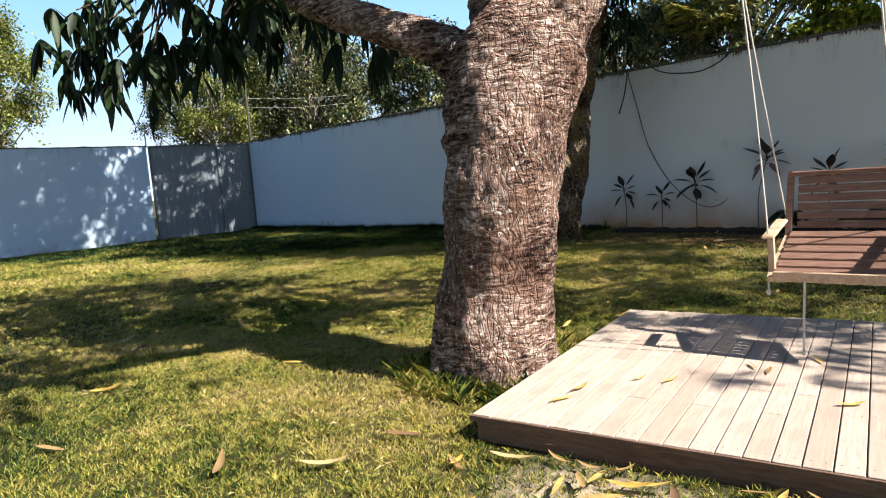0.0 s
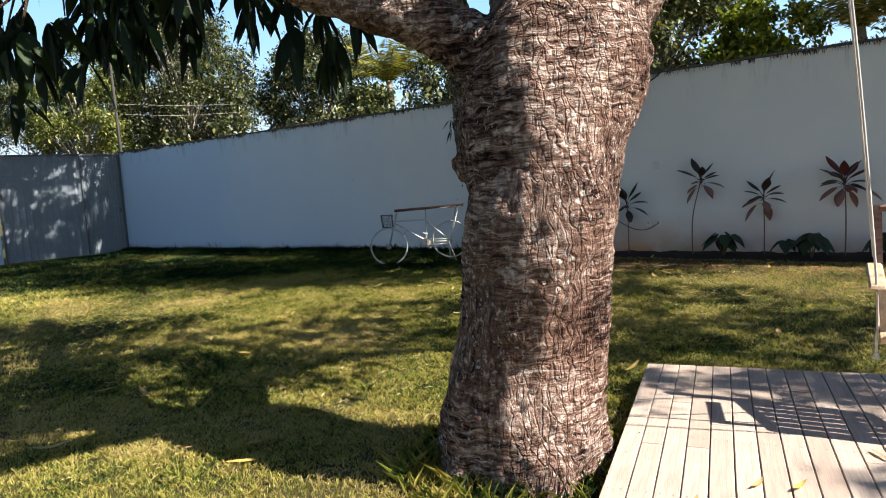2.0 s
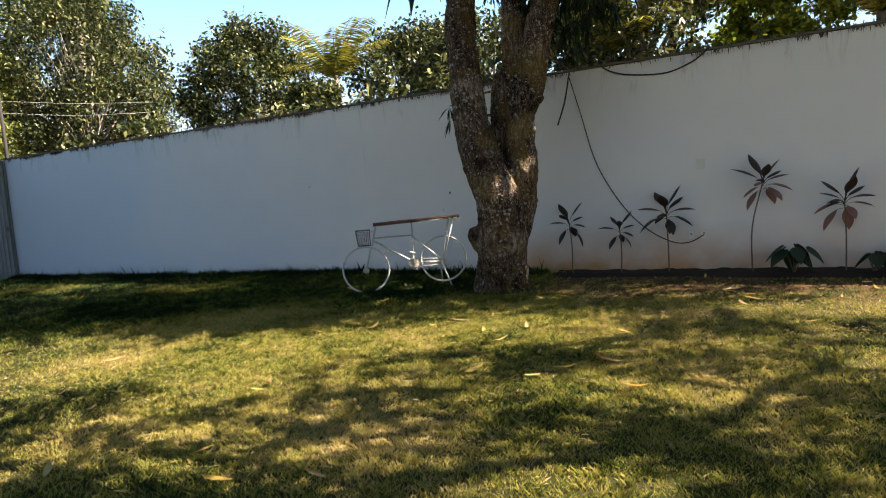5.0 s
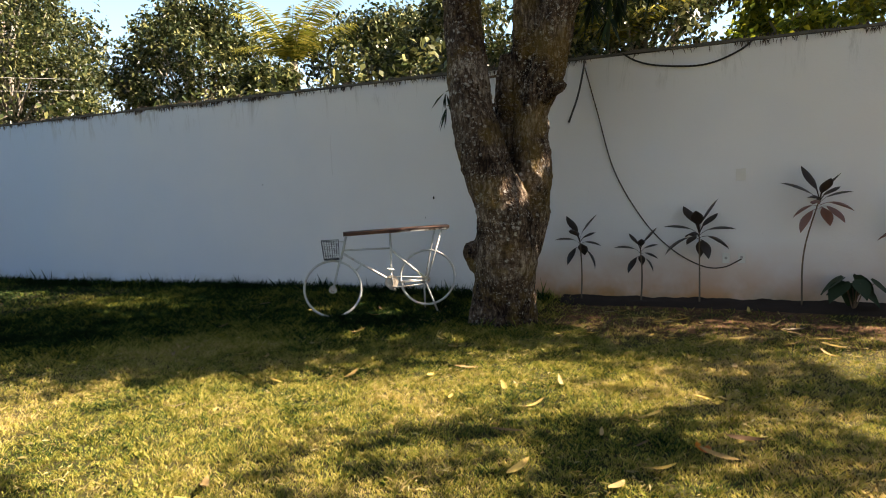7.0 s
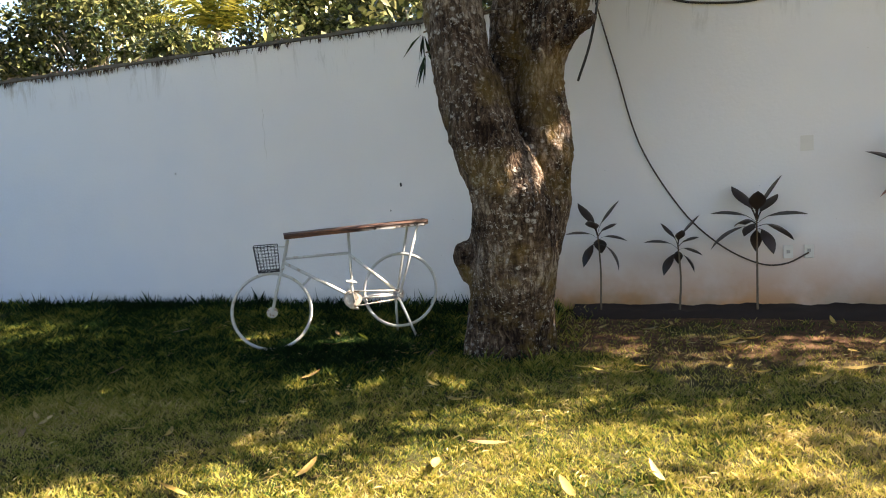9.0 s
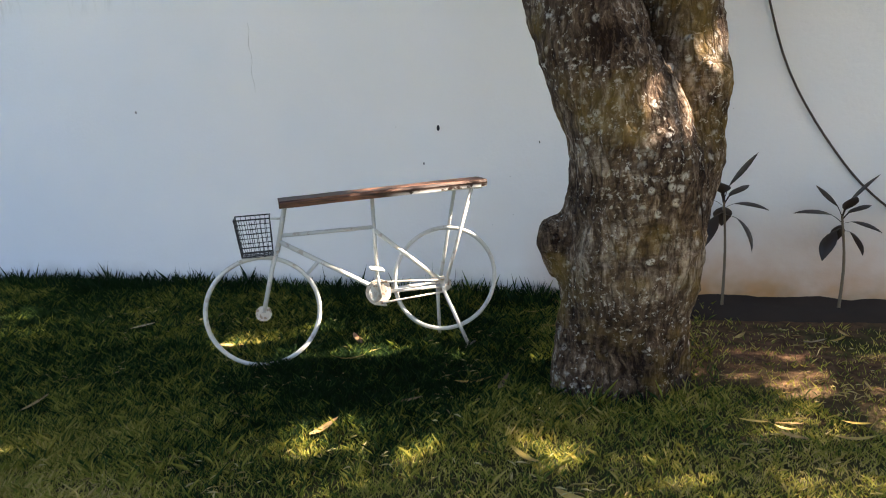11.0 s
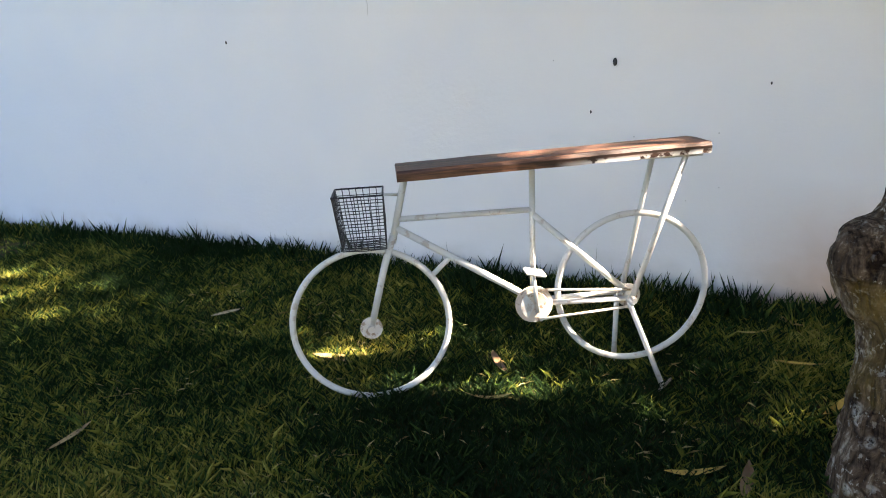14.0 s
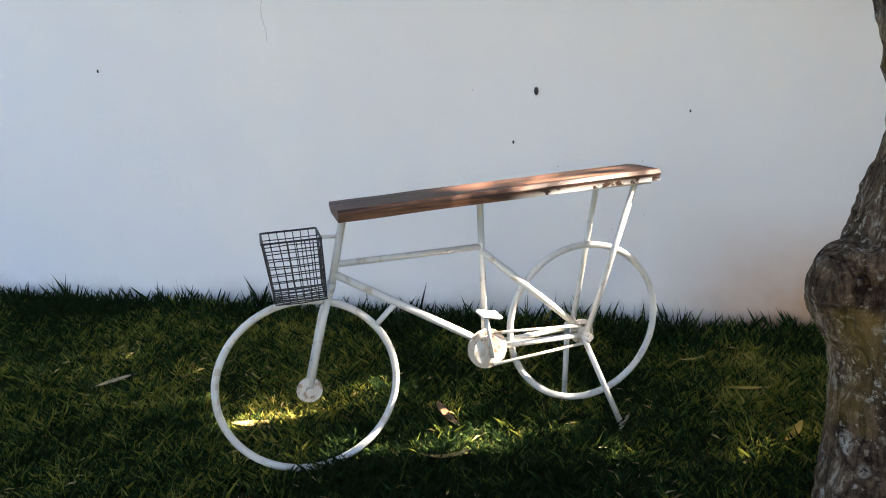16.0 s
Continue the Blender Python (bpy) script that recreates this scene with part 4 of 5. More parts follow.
tagged(mesh_from_arrays("wall_moss", tv, tf, CURB), "dark dry moss tufts along the wall's top edge", "moss", kind="stuff")

# ---- deck ----


def build_deck():
    side = Vector((-0.21, 0.978, 0)).normalized()
    across = Vector((side.y, -side.x, 0))
    m = Matrix(((across.x, side.x, 0, -0.55), (across.y, side.y, 0, 0.575), (0, 0, 1, 0), (0, 0, 0, 1)))
    deck = empty("deck", m, "low weathered timber deck of bleached boards on the lawn", "deck", kind="structure")
    W, D, top = 3.9, 2.43, 0.135
    bm = bmesh.new()
    box(bm, (W - 0.04, 0.03, 0.105), (W / 2, 0.025, 0.052), bevel=0.003)
    box(bm, (W - 0.04, 0.03, 0.105), (W / 2, D - 0.025, 0.052), bevel=0.003)
    box(bm, (0.03, D - 0.084, 0.105), (0.027, D / 2, 0.052), bevel=0.003)
    box(bm, (0.03, D - 0.084, 0.105), (W - 0.027, D / 2, 0.052), bevel=0.003)
    part("skirt", bm, SKIRT, deck, "dark stained timber edge boards")
    bm = bmesh.new()
    box(bm, (W + 0.012, 0.012, 0.028), (W / 2, -0.009, top - 0.017), bevel=0.002)
    part("edge_strip", bm, SKIRT, deck, "thin dark edge strip")
    rnd = random.Random(6)
    pitch, gap = 0.1, 0.0048
    n = int(W / pitch)
    shared = {}
    for i in range(n):
        cuts = sorted(rnd.sample([0.5, 0.8, 1.1, 1.4, 1.7, 2.0], 1))
        ends = [0.0] + cuts + [D]
        for a, b in zip(ends, ends[1:]):
            key = round(b - a, 2)
            if key not in shared:
                bm = box(bmesh.new(), (pitch - gap, b - a - 0.004, 0.026), (0, 0, 0), bevel=0.003)
                me = bpy.data.meshes.new("board")
                bm.to_mesh(me)
                bm.free()
                me.materials.append(DECK)
                shared[key] = me
            ob = new("board", shared[key])
            ob.parent = deck
            ob.matrix_basis = Matrix.Translation((pitch * (i + 0.5), (a + b) / 2, top - 0.014 + rnd.uniform(-0.0015, 0.0015)))
    bm = bmesh.new()
    for i in range(n):
        for y in (0.06, 0.6, 1.2, 1.8, D - 0.06):
            for dx in (-0.025, 0.025):
                bmesh.ops.create_circle(bm, cap_ends=True, radius=0.004, segments=6, matrix=Matrix.Translation((pitch * (i + 0.5) + dx, y, top + 0.0015)))
    part("nail_heads", bm, GATE_FRAME, deck)
    bm = bmesh.new()
    for x in (0.3, 1.2, 2.1, 3.0, 3.6):
        box(bm, (0.06, D - 0.1, 0.08), (x, D / 2, 0.055))
    part("joists", bm, SKIRT, deck)


build_deck()

# ---- hanging swing chair ----


def build_swing():
    chair = empty("swing_chair", pose(0.54, 2.24, 0.575, 0, 0, 5), "slatted reddish wooden swing chair hanging on ropes over the deck", "swing")
    tilt = math.radians(26)
    w = 0.54
    # the seat climbs from its front edge to the back
    for i in range(6):
        s = 0.02 + i * 0.076
        bm = box(bmesh.new(), (w, 0.062, 0.018), (0, 0, 0), bevel=0.004)
        bm.transform(Matrix.Translation((0, s * math.cos(tilt), 0.03 + s * math.sin(tilt))) @ Matrix.Rotation(tilt, 4, "X"))
        part("seat_slat", bm, SWING_WOOD, chair)
    y0, z0 = 0.44 * math.cos(tilt), 0.03 + 0.44 * math.sin(tilt)
    lean = math.radians(78)
    for i in range(6):
        s = 0.04 + i * 0.053
        bm = box(bmesh.new(), (w - 0.06, 0.043, 0.016), (0, 0, 0), bevel=0.004)
        bm.transform(Matrix.Translation((0, y0 + 0.01 + s * math.cos(lean), z0 + s * math.sin(lean))) @ Matrix.Rotation(lean, 4, "X"))
        part("back_slat", bm, SWING_WOOD, chair)
    bm = bmesh.new()
    box(bm, (w + 0.02, 0.05, 0.03), (0, y0 + 0.012 + 0.345 * math.cos(lean), z0 + 0.345 * math.sin(lean)), bevel=0.006)
    part("top_rail", bm, SWING_WOOD, chair)
    bm = box(bmesh.new(), (w, 0.022, 0.055), (0, -0.022, 0.018), bevel=0.004)
    part("front_rail", bm, SWING_PALE, chair)
    for sx in (-1, 1):
        x = sx * (w / 2 + 0.014)
        bm = bmesh.new()
        tube(bm, ((x, -0.02, 0.0), (x, y0, z0 - 0.03)), 0.024, 4)
        part("side_rail", bm, SWING_PALE, chair)
        bm = bmesh.new()
        tube(bm, ((x, y0 - 0.01, z0 - 0.05), (x, y0 + 0.02 + 0.36 * math.cos(lean), z0 + 0.36 * math.sin(lean))), 0.024, 4)
        part("back_post", bm, SWING_WOOD, chair)
        bm = box(bmesh.new(), (0.07, 0.33, 0.022), (0, 0, 0), bevel=0.009)
        bm.transform(Matrix.Translation((x + sx * 0.024, 0.19, 0.26)) @ Matrix.Rotation(math.radians(12), 4, "X"))
        part("armrest", bm, SWING_PALE, chair, "pale bleached armrest")
        bm = tube(bmesh.new(), ((x, 0.03, 0.02), (x + sx * 0.008, 0.04, 0.225)), 0.022, 4)
        part("arm_post", bm, SWING_PALE, chair)
        bm = bmesh.new()
        pull = 0.3 if sx < 0 else 0.1
        apex = (x * 0.92 - pull, 0.0, 2.9)
        tube(bm, smooth_path(((x + sx * 0.03, 0.06, -0.07), (x + sx * 0.03, 0.06, 0.28), (x * 0.95 - pull * 0.45, 0.03, 1.5), apex), 5), 0.006, 6)
        cord = part("rope", bm, ROPE, chair)
        bm = bmesh.new()
        tube(bm, smooth_path(((x + sx * 0.02, y0 + 0.03, z0 + 0.1), (x * 0.95 - pull * 0.5, 0.09, 1.6), (apex[0], apex[1] + 0.02, 2.9)), 5), 0.006, 6)
        part("rope", bm, ROPE, chair)
        bm = bmesh.new()
        bmesh.ops.create_icosphere(bm, subdivisions=2, radius=0.013, matrix=Matrix.Translation((x + sx * 0.03, 0.06, -0.09)) @ Matrix.Diagonal((1, 1, 1.4, 1)))
        part("knot", bm, ROPE, cord)
    bm = bmesh.new()
    tube(bm, smooth_path(((-0.11, -0.03, 0.0), (-0.115, -0.035, -0.2), (-0.12, -0.03, -0.405)), 5), 0.007, 6)
    tail = part("rope_end", bm, ROPE, chair)
    bm = bmesh.new()
    bmesh.ops.create_icosphere(bm, subdivisions=2, radius=0.013, matrix=Matrix.Translation((-0.12, -0.03, -0.4)))
    part("knot", bm, ROPE, tail)


build_swing()

# ---- bicycle bench ----


def build_bike():
    d = Vector((0.843, 0.538, 0))
    n = Vector((-0.538, 0.843, 0))
    m = Matrix(((d.x, n.x, 0, -7.235), (d.y, n.y, 0, 7.764), (0, 0, 1, 0), (0, 0, 0, 1)))
    bike = empty("bicycle_bench", m, "white-painted bicycle bench with a charred plank top on the grass", "bicycle")

    def bar(name, pts, r, mat=WHITE_PAINT, label="", sides=10):
        return part(name, tube(bmesh.new(), pts, r, sides), mat, bike, label, True)

    def wheel(u, z, r):
        return part("wheel", ring(bmesh.new(), (u, 0, z), r, 0.0135, (1, 0, 0), (0, 0, 1), 72, 10), WHITE_PAINT, bike, "bare white-painted rim without spokes", True)

    front = wheel(0.0, 0.343, 0.325)
    rear = wheel(1.112, 0.418, 0.322)
    bm = bmesh.new()
    bmesh.ops.create_cone(bm, cap_ends=True, radius1=0.046, radius2=0.046, depth=0.012, segments=28, matrix=Matrix.Translation((0, -0.03, 0.341)) @ Matrix.Rotation(math.pi / 2, 4, "X"))
    bmesh.ops.create_cone(bm, cap_ends=True, radius1=0.014, radius2=0.014, depth=0.03, segments=12, matrix=Matrix.Translation((0, -0.04, 0.341)) @ Matrix.Rotation(math.pi / 2, 4, "X"))
    part("hub", bm, RUSTY_WHITE, front)
    bm = bmesh.new()
    bmesh.ops.create_cone(bm, cap_ends=True, radius1=0.05, radius2=0.05, depth=0.012, segments=28, matrix=Matrix.Translation((1.09, -0.02, 0.39)) @ Matrix.Rotation(math.pi / 2, 4, "X"))
    bmesh.ops.create_cone(bm, cap_ends=True, radius1=0.03, radius2=0.03, depth=0.02, segments=20, matrix=Matrix.Translation((1.09, -0.035, 0.39)) @ Matrix.Rotation(math.pi / 2, 4, "X"))
    bmesh.ops.create_cone(bm, cap_ends=True, radius1=0.012, radius2=0.012, depth=0.2, segments=10, matrix=Matrix.Translation((1.09, 0, 0.39)) @ Matrix.Rotation(math.pi / 2, 4, "X"))
    part("sprocket", bm, RUSTY_WHITE, rear, "rusty white-painted rear sprocket")
    bar("fork", ((0, -0.028, 0.335), (0.075, -0.03, 0.6), (0.118, -0.02, 0.72)), 0.013)
    bar("fork", ((0, 0.028, 0.335), (0.075, 0.03, 0.6), (0.118, 0.02, 0.72)), 0.013)
    bar("head_tube", ((0.113, 0, 0.69), (0.178, 0, 0.945)), 0.0145)
    bar("top_tube", ((0.135, 0, 0.785), (0.685, 0, 0.785)), 0.012)
    bar("down_tube", ((0.128, 0, 0.752), (0.62, 0, 0.44), (0.675, 0, 0.395)), 0.0145)
    bar("seat_tube", ((0.69, 0, 0.965), (0.685, 0, 0.395)), 0.0125)
    bar("brace", ((0.345, 0, 0.612), (0.262, 0, 0.535)), 0.011)
    bar("seat_stay", ((0.69, -0.005, 0.765), (1.085, -0.03, 0.405)), 0.0135)
    bar("chain_stay", ((0.68, -0.02, 0.385), (1.085, -0.045, 0.385)), 0.012)
    bar("chain_stay", ((0.68, 0.02, 0.385), (1.085, 0.045, 0.385)), 0.012)
    for s in (-1, 1):
        bar("rear_post", ((1.085, s * 0.06, 0.37), (1.258 - s * 0.027, s * 0.095, 0.985)), 0.0118)
        bar("stand_leg", ((1.075, s * 0.075, 0.375), (1.145 - s * 0.06, s * 0.14, 0.005)), 0.0115)
    bar("axle_bar", ((1.08, -0.1, 0.38), (1.08, 0.1, 0.38)), 0.011)
    bar("foot_plate", ((1.165, -0.19, 0.02), (1.255, -0.1, 0.02)), 0.007, BARK_C, "flat rusty foot plate")
    bar("chain_rod", ((0.69, -0.05, 0.455), (1.09, -0.05, 0.425)), 0.006, RUSTY_WHITE)
    bar("chain_rod", ((0.7, -0.05, 0.325), (1.09, -0.05, 0.35)), 0.006, RUSTY_WHITE)
    bm = bmesh.new()
    bmesh.ops.create_cone(bm, cap_ends=True, radius1=0.078, radius2=0.078, depth=0.014, segments=36, matrix=Matrix.Translation((0.68, -0.04, 0.391)) @ Matrix.Rotation(math.pi / 2, 4, "X"))
    bmesh.ops.create_cone(bm, cap_ends=True, radius1=0.062, radius2=0.055, depth=0.02, segments=36, matrix=Matrix.Translation((0.68, -0.045, 0.391)) @ Matrix.Rotation(math.pi / 2, 4, "X"))
    ringplate = part("chainring", bm, DISC, bike, "round tan chain guard disc with rust specks")
    bm = bmesh.new()
    fan = [(0.0, 0.0)] + [(0.06 * math.cos(a), 0.06 * math.sin(a)) for a in (2.2, 2.6, 3.0, 3.4, 3.8, 4.2)]
    lower = [bm.verts.new((0.68 + x, -0.0555, 0.391 + z)) for x, z in fan]
    upper = [bm.verts.new((0.68 + x, -0.0585, 0.391 + z)) for x, z in fan]
    bm.faces.new(upper)
    for i in range(7):
        bm.faces.new((lower[i], lower[(i + 1) % 7], upper[(i + 1) % 7], upper[i]))
    bmesh.ops.recalc_face_normals(bm, faces=bm.faces)
    part("painted_wedge", bm, WHITE_PAINT, ringplate, "white-painted wedge")
    arms = []
    arms.append(bar("crank_arm", ((0.692, -0.062, 0.36), (0.672, -0.066, 0.54)), 0.0085))
    arms.append(bar("crank_arm", ((0.68, 0.05, 0.39), (0.7, 0.06, 0.29)), 0.0085, RUSTY_WHITE))
    for y, z, u in ((-0.1, 0.548, 0.672), (0.09, 0.285, 0.7)):
        bm = box(bmesh.new(), (0.085, 0.075, 0.016), (u, y, z), Matrix.Rotation(0.22, 4, "Y"), 0.006)
        box(bm, (0.03, 0.03, 0.018), (u, y, z + 0.004), Matrix.Rotation(0.22, 4, "Y"), 0.003)
        part("pedal", bm, RUSTY_WHITE if z < 0.4 else WHITE_PAINT, arms[0 if z > 0.4 else 1])
    bar("basket_arm", ((0.165, 0.0, 0.885), (0.085, 0.0, 0.89)), 0.0065)
    # plank of rough timber with split ends
    bm = bmesh.new()
    rnd = random.Random(12)
    rows = []
    for i in range(25):
        u = 0.145 + 1.232 * i / 24
        sec = []
        for y, z in ((-0.125, 0.957), (-0.128, 0.985), (-0.118, 0.998), (-0.04, 1.0), (0.04, 1.0), (0.108, 0.998), (0.114, 0.985), (0.11, 0.957)):
            e = 0.008 * rnd.random() if i in (0, 24) else 0.0
            sec.append(bm.verts.new((u + (e if i == 0 else -e), y + 0.004 * noise.noise(Vector((u * 7, y * 9, 1))), z - 0.003 + 0.034 * i / 24 + 0.003 * noise.noise(Vector((u * 5, y * 20, z * 30))))))
        rows.append(sec)
    for a, b in zip(rows, rows[1:]):
        for j in range(8):
            bm.faces.new((a[j], a[(j + 1) % 8], b[(j + 1) % 8], b[j]))
    bm.faces.new(rows[0][::-1])
    bm.faces.new(rows[-1])
    bmesh.ops.recalc_face_normals(bm, faces=bm.faces)
    plank = part("plank", bm, PLANK, bike, "thick charred brown timber plank with paint smears below")
    bm = box(bmesh.new(), (0.3, 0.2, 0.006), (1.2, 0, 0.976))
    part("plank_plate", bm, WHITE_PAINT, plank, "white-painted mounting plate")
    # wire basket
    x0, x1, y0, y1, zt, zb = -0.105, 0.09, -0.1, 0.1, 0.905, 0.69

    def pt(fx, fy, fz):
        taper = 0.88 + 0.12 * fz
        return ((x0 + x1) / 2 + (fx - 0.5) * (x1 - x0) * taper + 0.012 * (1 - fz), (fy - 0.5) * (y1 - y0) * taper, zb + fz * (zt - zb))

    corners = (((0, 0), (1, 0)), ((1, 0), (1, 1)), ((1, 1), (0, 1)), ((0, 1), (0, 0)))
    bm = bmesh.new()
    for a, b in corners:
        tube(bm, (pt(*a, 1), pt(*b, 1)), 0.004, 6)
    basket = part("basket", bm, WIRE_BLACK, bike, "black welded wire basket, slightly bent")
    rb = random.Random(9)

    def wire(a, b):
        mid = (Vector(a) + Vector(b)) / 2 + Vector([rb.uniform(-0.004, 0.004) for _ in range(3)])
        part("wire", tube(bmesh.new(), (a, tuple(mid), b), 0.0022, 4, False), WIRE_BLACK, basket)

    for i in range(8):
        q = i / 7
        for f in (0, 1):
            wire(pt(q, f, 0), pt(q, f, 1))
            wire(pt(f, q, 0), pt(f, q, 1))
        wire(pt(q, 0, 0), pt(q, 1, 0))
        wire(pt(0, q, 0), pt(1, q, 0))
    for i in range(8):
        for a, b in corners:
            wire(pt(*a, i / 8), pt(*b, i / 8))


build_bike()

# ---- planting along the wall ----


def cordyline(x, y, height, leaves, mats, size, seed, label, lean=0.0):
    rr = random.Random(seed)
    plant = empty("cordyline", pose(x, y, 0.08), label, "plant", "cordylines along the wall")
    h = height - 0.08
    top = Vector((lean, rr.uniform(-0.03, 0.03), h))
    sp = smooth_path(((0, 0, -0.05), (lean * 0.2 + rr.uniform(-0.02, 0.02), 0, h * 0.5), tuple(top)), 5)
    part("stem", tube(bmesh.new(), sp, [0.0105 - 0.004 * i / (len(sp) - 1) for i in range(len(sp))], 7), STEM, plant, smooth=True)
    for i in range(leaves):
        a = i * 2.4 + rr.uniform(-0.3, 0.3)
        f = i / (leaves - 1)
        el = 1.35 * (1 - f) + -0.15 * f + rr.uniform(-0.15, 0.15)
        L = size * rr.uniform(0.75, 1.1)
        W = L * 0.29
        p = top + Vector((0, 0, -0.1 * f))
        bm = bmesh.new()
        prev = None
        for j in range(9):
            t = j / 8
            width = W * max(0.1, math.sin(math.pi * max(0.0, t - 0.22) / 0.78)) ** 0.85 * 0.5 if j < 8 else 0.002
            o = Vector((math.cos(a) * math.cos(el), math.sin(a) * math.cos(el) * 0.7, math.sin(el)))
            sd = Vector((-math.sin(a), math.cos(a), 0))
            up = sd.cross(o).normalized()
            cur = [bm.verts.new(p + sd * width + up * width * 0.45), bm.verts.new(p), bm.verts.new(p - sd * width + up * width * 0.45)]
            if prev:
                bm.faces.new((prev[0], prev[1], cur[1], cur[0]))
                bm.faces.new((prev[1], prev[2], cur[2], cur[1]))
            prev = cur
            p = p + o * L / 8
            el -= 0.09 + 0.12 * f
        part("leaf", bm, mats[int(f * 0.999 * len(mats))], plant, smooth=True)


DARKC = "dark purple-brown cordyline on a thin bare stem by the wall"
PINKC = "cordyline with dark top leaves and pink lower leaves by the wall"
REDC = "tall red-leaved cordyline by the white wall"
cordyline(-4.64, 9.1, 0.8, 9, (CORDY_DARK,), 0.38, 1, DARKC)
cordyline(-3.96, 9.12, 0.68, 9, (CORDY_DARK,), 0.3, 2, DARKC)
cordyline(-3.33, 9.12, 0.88, 12, (CORDY_DARK,), 0.42, 3, DARKC)
cordyline(-2.33, 9.1, 1.2, 13, (CORDY_DARK, CORDY_PINK), 0.42, 4, PINKC, 0.15)
cordyline(-1.33, 9.08, 0.93, 13, (CORDY_DARK, CORDY_DARK, CORDY_PINK), 0.4, 5, PINKC)
cordyline(-0.33, 9.05, 1.08, 17, (CORDY_RED, CORDY_DARK, CORDY_PINK), 0.48, 6, REDC)
cordyline(0.75, 9.05, 1.03, 14, (CORDY_RED, CORDY_PINK), 0.42, 7, REDC)
cordyline(1.75, 9.05, 1.0, 13, (CORDY_DARK, CORDY_PINK), 0.42, 8, PINKC)


def taro(x, y, leaves, size, seed, mat=TARO_LEAF, label="low dark plant with broad heart-shaped leaves by the wall"):
    rr = random.Random(seed)
    plant = empty("taro_plant", pose(x, y, 0.08), label, "plant", "low plants along the wall")
    for i in range(leaves):
        a = i * 2.4 + rr.uniform(-0.3, 0.3)
        reach = size * rr.uniform(0.35, 0.8)
        tip = Vector((math.cos(a) * reach, math.sin(a) * reach * 0.55 - 0.05, size * rr.uniform(0.75, 1.25)))
        part("stalk", tube(bmesh.new(), smooth_path(((0, 0, -0.04), tuple(tip * 0.5 + Vector((0, 0, 0.06))), tuple(tip)), 4), 0.006, 5), STEM, plant)
        bm = bmesh.new()
        L = size * rr.uniform(0.85, 1.15)
        out = Vector((math.cos(a), math.sin(a) * 0.6 - 0.25, -0.75 - rr.random() * 0.4)).normalized()
        sd = out.cross(Vector((0, 0, 1))).normalized()
        up = sd.cross(out)
        prev = None
        for j, (t, w) in enumerate(((-0.25, 0.18), (-0.1, 0.36), (0.1, 0.44), (0.35, 0.38), (0.6, 0.24), (0.82, 0.1), (0.95, 0.01))):
            c = tip + out * L * t + up * (-0.1 * L * t * t)
            cur = [bm.verts.new(c + sd * w * L + up * 0.05 * L), bm.verts.new(c), bm.verts.new(c - sd * w * L + up * 0.05 * L)]
            if prev:
                bm.faces.new((prev[0], prev[1], cur[1], cur[0]))
                bm.faces.new((prev[1], prev[2], cur[2], cur[1]))
            prev = cur
        part("leaf", bm, mat, plant, smooth=True)


taro(-1.87, 9.05, 8, 0.24, 1)
taro(-1.05, 9.05, 6, 0.19, 2)
taro(-0.72, 8.98, 8, 0.24, 3)
taro(0.15, 9.0, 9, 0.22, 4)
taro(1.2, 9.0, 8, 0.2, 5)

# ---- fittings on the wall ----


def hose(pts, r, label, mat=HOSE_BLACK):
    tagged(part("hose", tube(bmesh.new(), smooth_path(pts, 6), r, 8), mat, None, smooth=True), label, "hose")


Y = WALL_Y - 0.016
hose(((-4.6, Y, 2.86), (-4.45, Y, 2.28), (-4.26, Y, 1.57), (-3.93, Y, 0.98), (-3.62, Y, 0.65), (-3.31, Y, 0.47), (-3.09, Y, 0.455), (-2.9, Y, 0.55)), 0.0068, "dark brown weathered cable hanging down the wall to an outlet", OLD_CORD)
hose(((-4.15, Y, 2.92), (-4.0, Y, 2.82), (-3.74, Y, 2.74), (-3.29, Y, 2.7), (-2.95, Y, 2.8), (-2.75, Y, 2.94)), 0.01, "black hose sagging below the wall's top edge")
hose(((-4.57, Y - 0.06, 2.88), (-4.66, Y - 0.05, 2.5), (-4.78, Y - 0.05, 2.18)), 0.012, "short dark hose end hanging against the wall")


def plate(x, z, w, h, holes, label):
    p = empty("wall_outlet", pose(x, WALL_Y - 0.001, z), label, "outlet")
    part("cover", box(bmesh.new(), (w, 0.014 if holes else 0.006, h), (0, -0.008 if holes else -0.003, 0), bevel=0.004 if holes else 0.002), PLASTIC, p)
    for hx, hz in holes:
        part("socket", box(bmesh.new(), (0.028, 0.006, 0.028), (hx, -0.017, hz), bevel=0.002), FAINT, p)


plate(-3.06, 0.56, 0.075, 0.115, ((0, 0),), "white plastic outdoor outlet on the wall")
plate(-2.9, 0.56, 0.075, 0.115, ((0, 0.01),), "white plastic outdoor outlet with a cable plugged in")
plate(-2.91, 1.48, 0.1, 0.13, (), "blank white junction box cover on the wall")

for x, z, s in ((-6.61, 1.34, 0.022), (-6.74, 1.08, 0.01), (-9.39, 1.62, 0.012), (-5.85, 1.2, 0.008)):
    bm = bmesh.new()
    bmesh.ops.create_icosphere(bm, subdivisions=2, radius=s, matrix=Matrix.Translation((x, WALL_Y - 0.006, z)) @ Matrix.Diagonal((0.55, 0.4, 1.0, 1)))
    tagged(ob_of("wasp_nest", bm, WIRE_BLACK), "tiny dark mud nest stuck on the wall", "nest", "mud nests on the wall")

# fine crack in the plaster
bm = bmesh.new()
pts = [(-8.17 + 0.012 * math.sin(i * 1.7), WALL_Y - 0.0005, 2.25 - i * 0.06) for i in range(10)]
